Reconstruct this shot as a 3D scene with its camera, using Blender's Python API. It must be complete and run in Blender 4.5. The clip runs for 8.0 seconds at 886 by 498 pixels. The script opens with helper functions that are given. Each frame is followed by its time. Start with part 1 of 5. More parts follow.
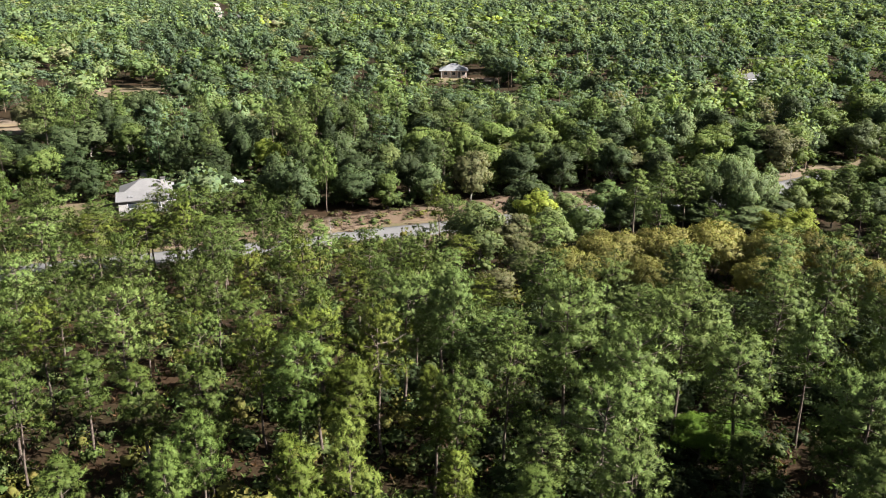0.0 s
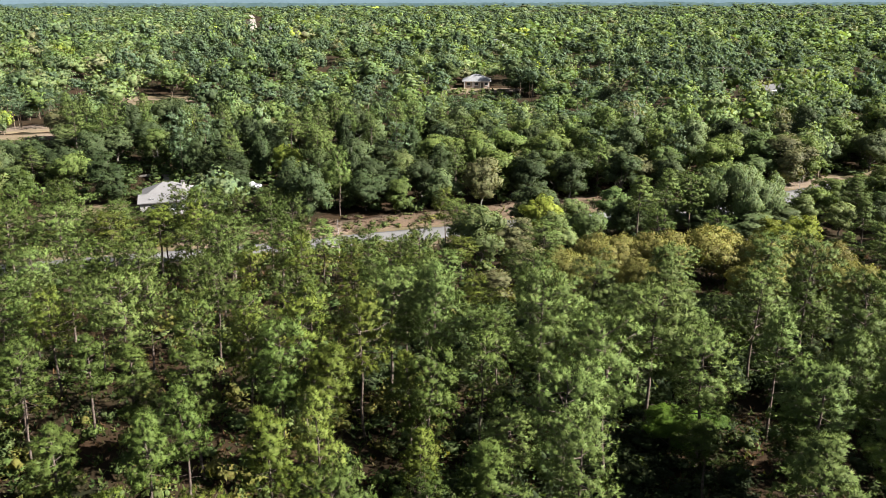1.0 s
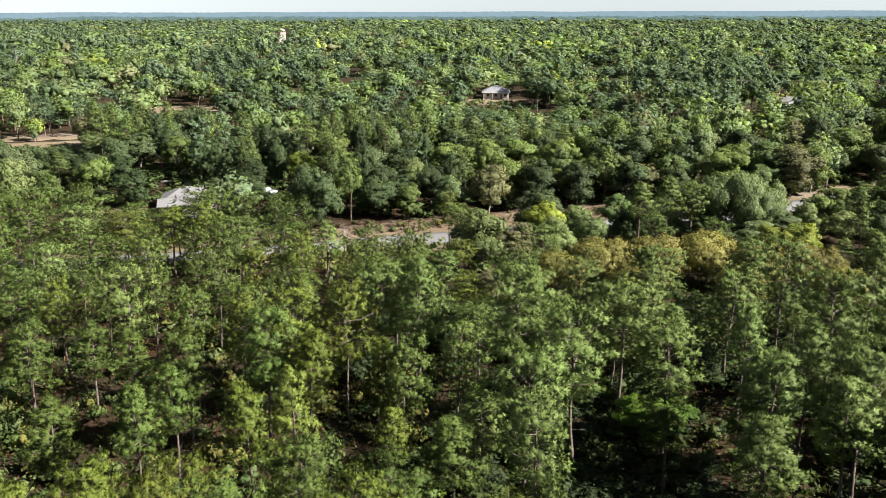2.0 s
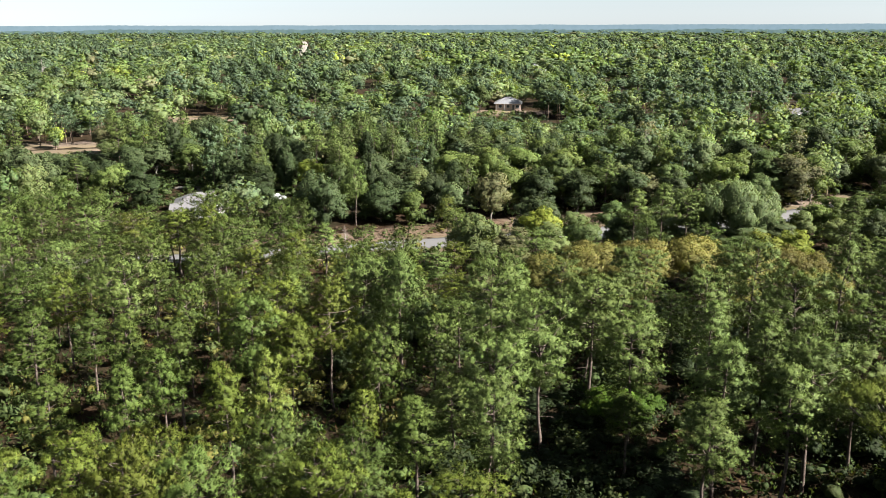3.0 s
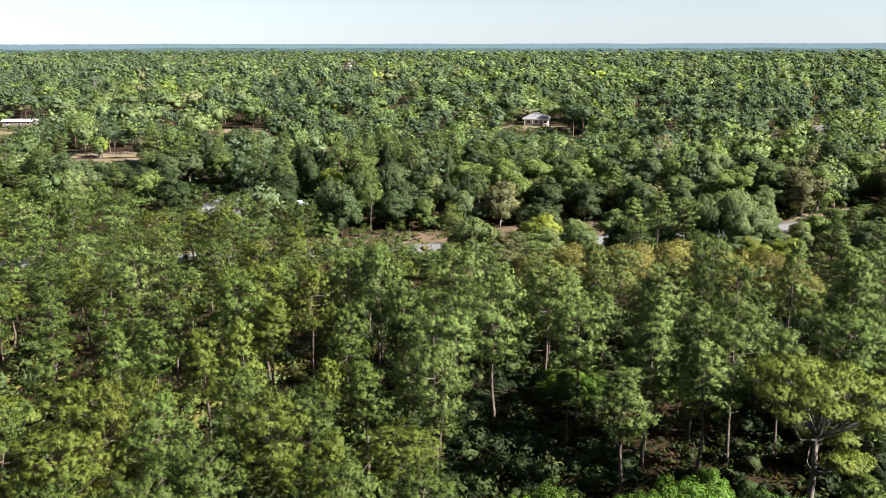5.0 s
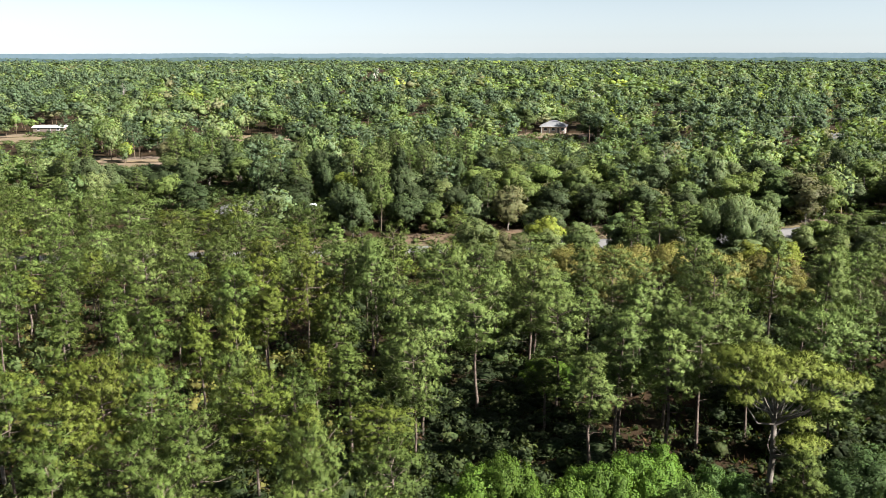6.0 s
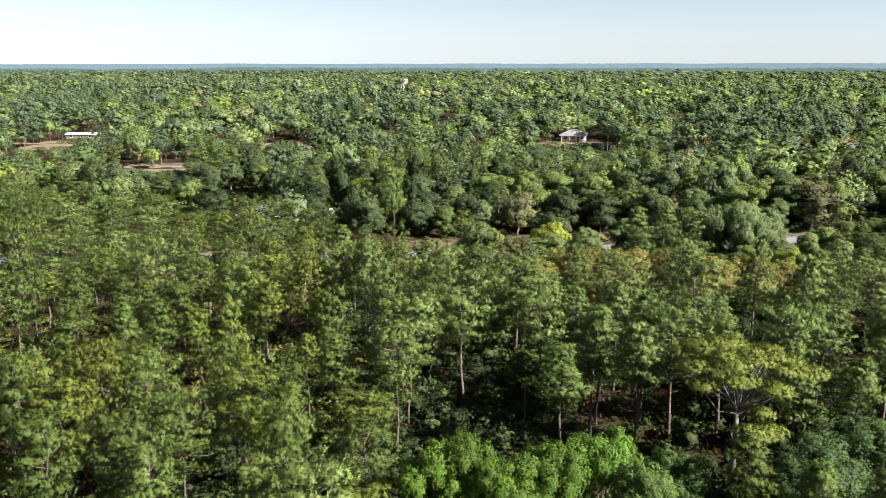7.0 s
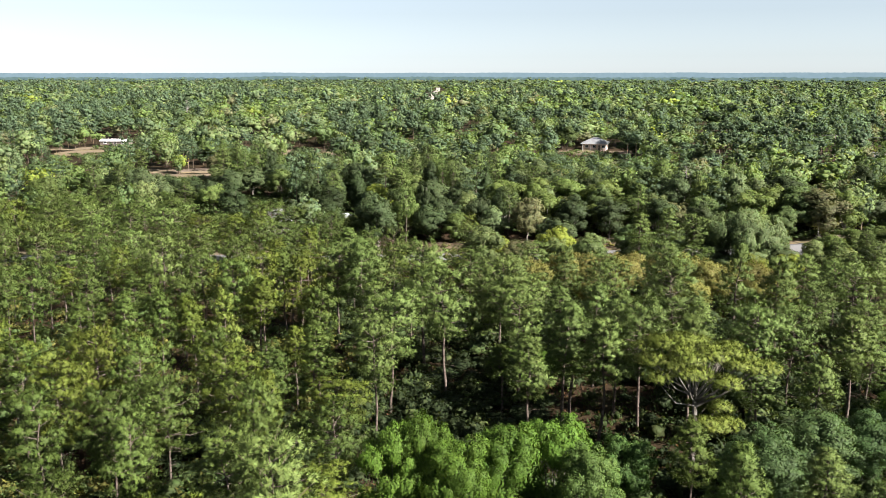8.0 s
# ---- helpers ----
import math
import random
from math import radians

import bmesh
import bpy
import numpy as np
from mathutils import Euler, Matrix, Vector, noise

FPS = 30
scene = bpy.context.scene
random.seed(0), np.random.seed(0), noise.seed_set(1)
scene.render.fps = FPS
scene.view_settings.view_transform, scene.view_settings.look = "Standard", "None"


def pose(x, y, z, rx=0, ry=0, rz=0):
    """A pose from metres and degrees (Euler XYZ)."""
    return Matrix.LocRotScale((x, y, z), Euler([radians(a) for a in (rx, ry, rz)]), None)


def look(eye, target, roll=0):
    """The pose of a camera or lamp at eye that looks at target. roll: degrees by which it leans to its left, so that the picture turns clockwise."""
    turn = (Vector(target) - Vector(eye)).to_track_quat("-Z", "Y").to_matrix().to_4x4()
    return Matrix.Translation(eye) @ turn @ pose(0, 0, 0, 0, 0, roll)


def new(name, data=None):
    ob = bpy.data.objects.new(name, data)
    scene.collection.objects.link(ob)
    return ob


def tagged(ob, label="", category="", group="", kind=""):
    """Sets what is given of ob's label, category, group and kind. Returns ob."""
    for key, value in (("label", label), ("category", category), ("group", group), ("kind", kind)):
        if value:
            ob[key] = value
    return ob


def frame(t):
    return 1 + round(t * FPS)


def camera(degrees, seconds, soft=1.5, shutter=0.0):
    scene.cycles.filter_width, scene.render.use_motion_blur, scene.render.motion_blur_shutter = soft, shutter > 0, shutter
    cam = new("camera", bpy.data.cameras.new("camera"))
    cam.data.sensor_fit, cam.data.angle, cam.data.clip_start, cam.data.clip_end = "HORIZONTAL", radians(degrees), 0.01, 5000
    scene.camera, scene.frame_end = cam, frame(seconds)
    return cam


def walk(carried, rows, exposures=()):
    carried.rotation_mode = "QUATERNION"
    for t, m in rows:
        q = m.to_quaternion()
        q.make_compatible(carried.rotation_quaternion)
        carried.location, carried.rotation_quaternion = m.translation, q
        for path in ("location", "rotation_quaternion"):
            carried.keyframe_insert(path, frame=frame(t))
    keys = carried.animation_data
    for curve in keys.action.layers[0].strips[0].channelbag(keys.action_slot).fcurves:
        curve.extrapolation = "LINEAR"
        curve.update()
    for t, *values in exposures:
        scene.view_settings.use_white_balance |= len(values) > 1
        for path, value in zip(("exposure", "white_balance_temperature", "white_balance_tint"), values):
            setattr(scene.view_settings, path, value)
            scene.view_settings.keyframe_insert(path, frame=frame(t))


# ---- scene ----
cam = camera(57.4, 8.0, soft=0.8)
# seconds, eye, target, lean
ROWS = [
    (0.0, (-0.211, -0.731, 34.541), (-0.362, 1.165, 33.920), -0.15),
    (0.5, (1.860, -2.134, 34.345), (1.670, -0.237, 33.738), -0.15),
    (1.0, (3.961, -3.607, 34.121), (3.732, -1.710, 33.528), -0.15),
    (1.5, (6.071, -5.186, 33.928), (5.804, -3.290, 33.350), -0.15),
    (3.0, (12.387, -9.981, 33.421), (12.035, -8.086, 32.888), -0.15),
    (3.5, (14.450, -11.472, 33.311), (14.072, -9.579, 32.790), -0.15),
    (4.0, (16.468, -12.940, 33.194), (16.065, -11.049, 32.683), -0.12),
    (4.5, (18.519, -14.386, 33.062), (18.086, -12.499, 32.561), -0.1),
    (6.0, (25.086, -18.592, 32.397), (24.559, -16.721, 31.928), -0.08),
    (6.5, (27.422, -19.979, 32.216), (26.859, -18.116, 31.759), -0.08),
    (7.0, (29.919, -21.171, 32.065), (29.321, -19.316, 31.620), -0.06),
    (7.5, (32.680, -22.249, 31.984), (32.044, -20.403, 31.551), -0.05),
    (8.0, (35.712, -23.277, 31.974), (35.035, -21.444, 31.550), -0.02),
]
walk(cam, [(t, look(eye, target, lean)) for t, eye, target, lean in ROWS])

# ---------------------------------------------------------------- light
SUN_AZ, SUN_EL = 98.0, 37.0          # clockwise from +y, degrees
sun_way = Vector((math.sin(radians(SUN_AZ)) * math.cos(radians(SUN_EL)),
                  math.cos(radians(SUN_AZ)) * math.cos(radians(SUN_EL)), math.sin(radians(SUN_EL))))
world = bpy.data.worlds.new("sky")
scene.world = world
world.use_nodes = True
wn = world.node_tree
sky = wn.nodes.new("ShaderNodeTexSky")
sky.sky_type, sky.sun_disc = 'NISHITA', False
sky.sun_elevation, sky.sun_rotation = radians(SUN_EL), radians(SUN_AZ)
sky.air_density, sky.dust_density, sky.ozone_density = 1.0, 0.2, 2.0
wn.nodes["Background"].inputs["Strength"].default_value = 0.0217
# thin spring haze: a paler sky than the clear-air model
pale = wn.nodes.new("ShaderNodeHueSaturation")
pale.inputs["Saturation"].default_value = 0.30
cool = wn.nodes.new("ShaderNodeMix")
cool.data_type, cool.blend_type = "RGBA", "MULTIPLY"
cool.inputs[0].default_value = 1.0
cool.inputs[7].default_value = (0.90, 1.0, 1.11, 1)
wn.links.new(sky.outputs["Color"], pale.inputs["Color"])
wn.links.new(pale.outputs["Color"], cool.inputs[6])
wn.links.new(cool.outputs[2], wn.nodes["Background"].inputs["Color"])
lamp = bpy.data.lights.new("sun", "SUN")
lamp.energy, lamp.angle, lamp.color = 5.0, radians(0.5), (1.0, 0.95, 0.91)
new("sun", lamp).matrix_world = look(sun_way * 400, (0, 0, 0))
scene.view_settings.exposure = 2.64

# ---------------------------------------------------------------- materials


def material(name):
    m = bpy.data.materials.new(name)
    m.use_nodes = True
    nt = m.node_tree
    return m, nt, nt.nodes["Principled BSDF"]


def node(nt, kind, **values):
    n = nt.nodes.new(kind)
    for key, value in values.items():
        n.inputs[key].default_value = value
    return n


def mixed(nt, fac, a, b, blend="MIX"):
    """Colour mix; fac, a and b are sockets or values."""
    n = nt.nodes.new("ShaderNodeMix")
    n.data_type, n.blend_type = "RGBA", blend
    for slot, value in ((0, fac), (6, a), (7, b)):
        if isinstance(value, bpy.types.NodeSocket):
            nt.links.new(value, n.inputs[slot])
        elif slot == 0:
            n.inputs[slot].default_value = value
        else:
            n.inputs[slot].default_value = (*value, 1)
    return n.outputs[2]


def noise_at(nt, scale, detail=4.0, rough=0.6, kind="Object", low=0.35, high=0.65):
    co = nt.nodes.new("ShaderNodeTexCoord") if kind == "Object" else nt.nodes.new("ShaderNodeNewGeometry")
    out = co.outputs["Object"] if kind == "Object" else co.outputs["Position"]
    n = node(nt, "ShaderNodeTexNoise", Scale=scale, Detail=detail, Roughness=rough)
    nt.links.new(out, n.inputs["Vector"])
    r = nt.nodes.new("ShaderNodeMapRange")
    r.inputs["From Min"].default_value, r.inputs["From Max"].default_value = low, high
    nt.links.new(n.outputs["Fac"], r.inputs["Value"])
    return r.outputs["Result"], n.outputs["Fac"]


def bump(nt, bsdf, height, strength=0.4, distance=0.05):
    b = node(nt, "ShaderNodeBump", Strength=strength, Distance=distance)
    nt.links.new(height, b.inputs["Height"])
    nt.links.new(b.outputs["Normal"], bsdf.inputs["Normal"])


def foliage(name, translucent, gloss, rough, spread):
    """Leaves or needles: tint from the mesh, varied tree by tree, light coming through."""
    m, nt, p = material(name)
    tint = nt.nodes.new("ShaderNodeAttribute")
    tint.attribute_name = "tint"
    info = nt.nodes.new("ShaderNodeObjectInfo")
    hsv = nt.nodes.new("ShaderNodeHueSaturation")
    for slot, low, high in (("Hue", 0.5 - 0.016 * spread, 0.5 + 0.003 * spread), ("Value", 1 - 0.27 * spread, 1 + 0.27 * spread)):
        r = nt.nodes.new("ShaderNodeMapRange")
        r.inputs["To Min"].default_value, r.inputs["To Max"].default_value = low, high
        if slot == "Value":
            scramble = nt.nodes.new("ShaderNodeMath")
            scramble.operation = "PINGPONG"
            scramble.inputs[1].default_value = 0.13
            nt.links.new(info.outputs["Random"], scramble.inputs[0])
            r.inputs["From Max"].default_value = 0.13
            nt.links.new(scramble.outputs[0], r.inputs["Value"])
        else:
            nt.links.new(info.outputs["Random"], r.inputs["Value"])
        nt.links.new(r.outputs["Result"], hsv.inputs[slot])
    nt.links.new(tint.outputs["Color"], hsv.inputs["Color"])
    p.inputs["Roughness"].default_value = rough
    p.inputs["Specular IOR Level"].default_value = gloss
    nt.links.new(hsv.outputs["Color"], p.inputs["Base Color"])
    t = nt.nodes.new("ShaderNodeBsdfTranslucent")
    warm = mixed(nt, 1.0, hsv.outputs["Color"], (1.25, 1.25, 0.55), "MULTIPLY")
    nt.links.new(warm, t.inputs["Color"])
    mix = nt.nodes.new("ShaderNodeMixShader")
    mix.inputs[0].default_value = translucent
    nt.links.new(p.outputs[0], mix.inputs[1])
    nt.links.new(t.outputs[0], mix.inputs[2])
    nt.links.new(mix.outputs[0], nt.nodes["Material Output"].inputs["Surface"])
    return m


def surface(name, a, b, scale, rough=0.8, fine=None, bump_strength=0.3, bump_distance=0.03, metal=0.0, c=None, c_scale=0.3):
    """Two colours mingled by noise, a finer grain over them, and a third in large patches."""
    m, nt, p = material(name)
    fac, raw = noise_at(nt, scale)
    col = mixed(nt, fac, a, b)
    if c:
        patch, _ = noise_at(nt, c_scale, 3.0)
        col = mixed(nt, patch, col, c)
    grain, raw_fine = noise_at(nt, fine or scale * 9, 5.0)
    dim = mixed(nt, grain, (0.47, 0.47, 0.47), (0.72, 0.72, 0.72))
    nt.links.new(mixed(nt, 1.0, col, dim, "MULTIPLY"), p.inputs["Base Color"])
    p.inputs["Roughness"].default_value, p.inputs["Metallic"].default_value = rough, metal
    p.inputs["Specular IOR Level"].default_value = 0.04 if rough >= 0.9 else 0.3
    bump(nt, p, raw_fine, bump_strength, bump_distance)
    return m


M_NEEDLE = foliage("pine_needles", 0.06, 0.06, 0.6, 0.8)
M_LEAF = foliage("broad_leaves", 0.24, 0.08, 0.6, 1.0)
M_CANOPY = foliage("canopy_leaves", 0.36, 0.07, 0.7, 0.0)
_nt = M_CANOPY.node_tree
_p = _nt.nodes["Principled BSDF"]
_clump, _raw = noise_at(_nt, 0.9, 3.0, 0.65, "Position", 0.35, 0.65)
_leafy = mixed(_nt, 1.0, _p.inputs["Base Color"].links[0].from_socket, mixed(_nt, _clump, (0.84, 0.86, 0.88), (1.24, 1.22, 1.14)), "MULTIPLY")
_nt.links.new(_leafy, _p.inputs["Base Color"])
bump(_nt, _p, _raw, 0.5, 0.9)
M_BARK = surface("pine_bark", (0.060, 0.044, 0.036), (0.15, 0.122, 0.10), 3.0, 0.9, 22.0, 0.6)
M_GREYBARK = surface("grey_bark", (0.10, 0.085, 0.07), (0.21, 0.19, 0.165), 3.0, 0.9, 22.0, 0.5)
M_DEADWOOD = surface("dead_wood", (0.20, 0.175, 0.155), (0.28, 0.25, 0.23), 3.0, 0.9, 22.0, 0.5)
# straw colours set near black, with the shade of the hollows painted in
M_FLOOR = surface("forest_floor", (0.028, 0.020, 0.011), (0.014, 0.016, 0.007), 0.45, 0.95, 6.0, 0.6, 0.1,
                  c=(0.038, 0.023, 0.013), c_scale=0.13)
M_VERGE = surface("dry_verge_grass", (0.135, 0.108, 0.062), (0.082, 0.082, 0.034), 0.5, 0.95, 7.0, 0.6, 0.08, c=(0.130, 0.098, 0.068), c_scale=0.12)
M_BANK = surface("dead_brush_ground", (0.140, 0.092, 0.062), (0.092, 0.068, 0.042), 0.6, 0.95, 6.0, 0.7, 0.12, c=(0.140, 0.105, 0.074), c_scale=0.2)
M_SAND = surface("sandy_soil", (0.20, 0.155, 0.12), (0.145, 0.11, 0.083), 0.15, 0.95, 3.0, 0.4, 0.05, c=(0.16, 0.13, 0.07), c_scale=0.06)
M_LAWN = surface("mown_lawn", (0.13, 0.17, 0.035), (0.19, 0.19, 0.07), 0.2, 0.9, 5.0, 0.4, 0.05)
M_ROAD = surface("worn_asphalt", (0.135, 0.131, 0.128), (0.160, 0.156, 0.153), 0.35, 0.85, 9.0, 0.25, 0.01, c=(0.122, 0.119, 0.116), c_scale=0.1)
M_DIRT = surface("pale_dirt_road", (0.30, 0.27, 0.235), (0.25, 0.225, 0.195), 0.1, 0.9, 2.0, 0.3)
M_ROOF = surface("pale_shingle", (0.138, 0.134, 0.132), (0.162, 0.158, 0.156), 0.8, 0.8, 12.0, 0.3, 0.01)
M_METAL = surface("white_metal_roof", (0.23, 0.232, 0.235), (0.20, 0.203, 0.21), 0.5, 0.45, 10.0, 0.1, 0.01)
M_GREYROOF = surface("grey_roof", (0.075, 0.073, 0.072), (0.10, 0.098, 0.096), 0.5, 0.7, 10.0, 0.2, 0.01)
M_WALL = surface("pale_wall", (0.30, 0.285, 0.27), (0.34, 0.325, 0.31), 0.7, 0.85, 15.0, 0.2, 0.01)
M_BRICK = surface("tan_wall", (0.50, 0.38, 0.31), (0.58, 0.45, 0.37), 1.2, 0.85, 15.0, 0.3, 0.01)
M_WHITE = surface("white_siding", (0.80, 0.79, 0.76), (0.72, 0.71, 0.68), 0.7, 0.6, 15.0, 0.1, 0.01)
# brown wall colour that also carries the shade under the white roof
M_SHADED_SIDING = surface("shaded_brown_siding", (0.17, 0.135, 0.11), (0.21, 0.17, 0.14), 0.7, 0.8, 15.0, 0.2, 0.01)
M_TRIM = surface("white_trim", (0.78, 0.77, 0.75), (0.72, 0.71, 0.69), 2.0, 0.6)
M_DARKTRIM = surface("dark_cap", (0.07, 0.065, 0.06), (0.11, 0.10, 0.09), 2.0, 0.6)
M_POLE = surface("weathered_pole", (0.20, 0.16, 0.13), (0.30, 0.26, 0.22), 2.0, 0.9)
M_CABLE = surface("cable", (0.05, 0.05, 0.05), (0.08, 0.08, 0.08), 2.0, 0.6)
M_PAINT = surface("silver_paint", (0.62, 0.63, 0.65), (0.66, 0.67, 0.69), 0.5, 0.3, metal=0.3, bump_strength=0.02)
M_RUBBER = surface("tyre_rubber", (0.03, 0.03, 0.03), (0.05, 0.05, 0.05), 3.0, 0.8)
M_GLASS, _nt, _p = material("window_glass")
_p.inputs["Base Color"].default_value, _p.inputs["Roughness"].default_value = (0.03, 0.035, 0.04, 1), 0.08

# ---------------------------------------------------------------- terrain
YS = np.concatenate((-np.geomspace(5000, 60, 14), np.arange(-50, 340, 2.0), np.geomspace(342, 4990, 60)))


def slope(a, b, y):
    s = np.clip((y - a) / (b - a), 0, 1)
    return s * s * (3 - 2 * s)


ZS = -4 * np.exp(-((YS - 132) / 34) ** 2) + 6 * slope(190, 520, YS) - 2 * slope(1100, 3500, YS)


def ground_z(y):
    return np.interp(y, YS, ZS)


def mesh_from(name, verts, faces, mat, smooth=False):
    me = bpy.data.meshes.new(name)
    me.from_pydata([tuple(v) for v in verts], [], [tuple(f) for f in faces])
    me.materials.append(mat)
    if smooth:
        me.polygons.foreach_set("use_smooth", [True] * len(me.polygons))
    return me


def setting(name, verts, faces, mat, label, category, kind="structure", smooth=True):
    return tagged(new(name, mesh_from(name, verts, faces, mat, smooth)), label, category, kind=kind)


XS = np.concatenate((-np.geomspace(5000, 210, 14), np.arange(-200, 201, 20.0), np.geomspace(210, 5000, 14)))
gv = [(x, y, z) for y, z in zip(YS, ZS) for x in XS]
nx = len(XS)
gf = [(j * nx + i, j * nx + i + 1, (j + 1) * nx + i + 1, (j + 1) * nx + i) for j in range(len(YS) - 1) for i in range(nx - 1)]
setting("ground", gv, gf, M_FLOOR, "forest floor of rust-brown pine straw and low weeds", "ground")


def smooth_line(points, step=2.0):
    """A Catmull-Rom line through plan points."""
    p = np.array([points[0], *points, points[-1]], float)
    out = []
    for i in range(1, len(p) - 2):
        n = max(2, int(np.linalg.norm(p[i + 1] - p[i]) / step))
        for t in np.linspace(0, 1, n, endpoint=False):
            a, b, c, d = p[i - 1], p[i], p[i + 1], p[i + 2]
            out.append(0.5 * (2 * b + (c - a) * t + (2 * a - 5 * b + 4 * c - d) * t ** 2 + (3 * b - a - 3 * c + d) * t ** 3))
    return np.array(out + [p[-1]])


def strip(name, line, left, right, lift, mat, label, category, ragged=0.0, seed=1):
    """A draped ribbon with a lip down to the ground on both sides."""
    rng = np.random.default_rng(seed)
    d = np.gradient(line, axis=0)
    d /= np.linalg.norm(d, axis=1)[:, None]
    side = np.stack((-d[:, 1], d[:, 0]), 1)
    cuts = np.linspace(left, -right, 7)
    v, f = [], []
    for i, p in enumerate(line):
        wob = np.interp(i, np.arange(0, len(line) + 6, 3), rng.normal(0, 1, len(np.arange(0, len(line) + 6, 3)))) * ragged
        row = [p + side[i] * (c + (wob if k in (0, 6) else 0)) for k, c in enumerate(cuts)]
        pts = [(q[0], q[1], float(ground_z(q[1])) + lift) for q in row]
        pts = [(pts[0][0], pts[0][1], pts[0][2] - lift - 0.1)] + pts + [(pts[-1][0], pts[-1][1], pts[-1][2] - lift - 0.1)]
        v += pts
    for i in range(len(line) - 1):
        for k in range(8):
            a = i * 9 + k
            f.append((a, a + 9, a + 10, a + 1))
    return setting(name, v, f, mat, label, category)


def blob(name, cx, cy, rx, ry, turn, lift, mat, label, category, seed=1):
    """A draped patch of bare ground or lawn with an uneven edge."""
    rng = np.random.default_rng(seed)
    n, rings = 40, 8
    wob = 1 + 0.16 * np.interp(np.arange(n), np.arange(0, n + 4, 4), np.resize(rng.normal(0, 1, 10), 11))
    v, f = [(cx, cy, float(ground_z(cy)) + lift)], []
    for r in range(1, rings + 1):
        for k in range(n):
            a = 2 * math.pi * k / n
            x, y = rx * wob[k] * r / rings * math.cos(a), ry * wob[k] * r / rings * math.sin(a)
            X, Y = cx + x * math.cos(turn) - y * math.sin(turn), cy + x * math.sin(turn) + y * math.cos(turn)
            v.append((X, Y, float(ground_z(Y)) + (lift if r < rings else -0.05)))
    f += [(0, 1 + k, 1 + (k + 1) % n) for k in range(n)]
    for r in range(rings - 1):
        for k in range(n):
            a, b = 1 + r * n + k, 1 + r * n + (k + 1) % n
            f.append((a, a + n, b + n, b))
    return setting(name, v, f, mat, label, category)


ROAD = smooth_line([(-260, -10), (-150, 46), (-100, 74), (-66, 93.3), (-37.5, 111.5), (-24.5, 120.8), (-10.9, 127.8),
                    (5, 135), (31, 144.2), (50, 152.5), (78, 168), (125, 190), (260, 240)])
strip("verge_near", ROAD, -3.6, 8.5, 0.05, M_VERGE, "dry tan grass verge beside the road", "verge", 0.6, 2)
strip("verge_far", ROAD, 8.0, -3.6, 0.05, M_VERGE, "dry tan grass verge across the road", "verge", 0.5, 3)
strip("road", ROAD, 3.65, 3.65, 0.10, M_ROAD, "pale grey worn asphalt two-lane road", "road")
BANK = smooth_line([(-52, 112), (-34, 125), (-20, 133.5), (-5, 140), (10, 146), (24, 150)])
strip("bank", BANK, 4.5, 3.5, 0.16, M_BANK, "strip of brown dead brush and bare earth", "bank", 0.9, 4)
blob("bare_patch_east", 60, 164, 9, 4.5, 0.5, 0.08, M_SAND, "bare tan sandy ground beside the road", "bare ground", 5)
blob("clearing_west", -128, 263, 14, 9, 0.35, 0.08, M_SAND, "bare pinkish sandy clearing among the trees", "clearing", 6)
blob("clearing_far_west", -212, 240, 20, 12, 0.2, 0.08, M_SAND, "bare sandy clearing before a white house", "clearing", 7)
blob("lawn", 66, 270, 7, 8, 0.0, 0.08, M_LAWN, "mown yellow-green lawn before a grey building", "lawn", 8)
blob("yard_far", -18, 298, 17, 9, 0.1, 0.08, M_SAND, "pale sandy yard round the white-roofed house", "yard", 9)
blob("yard_near", -76, 134, 12, 6, 0.4, 0.09, M_VERGE, "dry grass yard beside the house", "yard", 10)
SIDE_ROAD = smooth_line([(-330, 130), (-235, 158), (-185, 171), (-150, 182), (-128, 190), (-112, 199)])
strip("side_road", SIDE_ROAD, 6.0, 5.0, 0.1, M_SAND, "pale sandy side road with dry grass", "road", 0.6, 11)
strip("clearing_road", smooth_line([(-172, 189), (-156, 196), (-141, 203), (-126, 208)]), 5.0, 7.5, 0.06, M_SAND, "bare sandy clearing beside the side road", "clearing", 0.9, 15)
strip("clearing_home", smooth_line([(-246, 245), (-228, 252), (-212, 258), (-202, 262)]), 4.0, 7.0, 0.06, M_SAND, "bare sandy yard in front of a low home", "clearing", 0.9, 16)
strip("clearing_woods", smooth_line([(-150, 264), (-138, 269), (-126, 273), (-116, 277)]), 4.5, 4.5, 0.06, M_SAND, "bare sandy opening among the trees", "clearing", 0.9, 17)
FAR_ROAD = smooth_line([(-255, 720), (-277, 785), (-345, 975), (-437, 1233), (-500, 1400)], 8.0)
strip("far_road", FAR_ROAD, 3.8, 3.8, 0.3, M_DIRT, "pale straight road running to the horizon", "road")

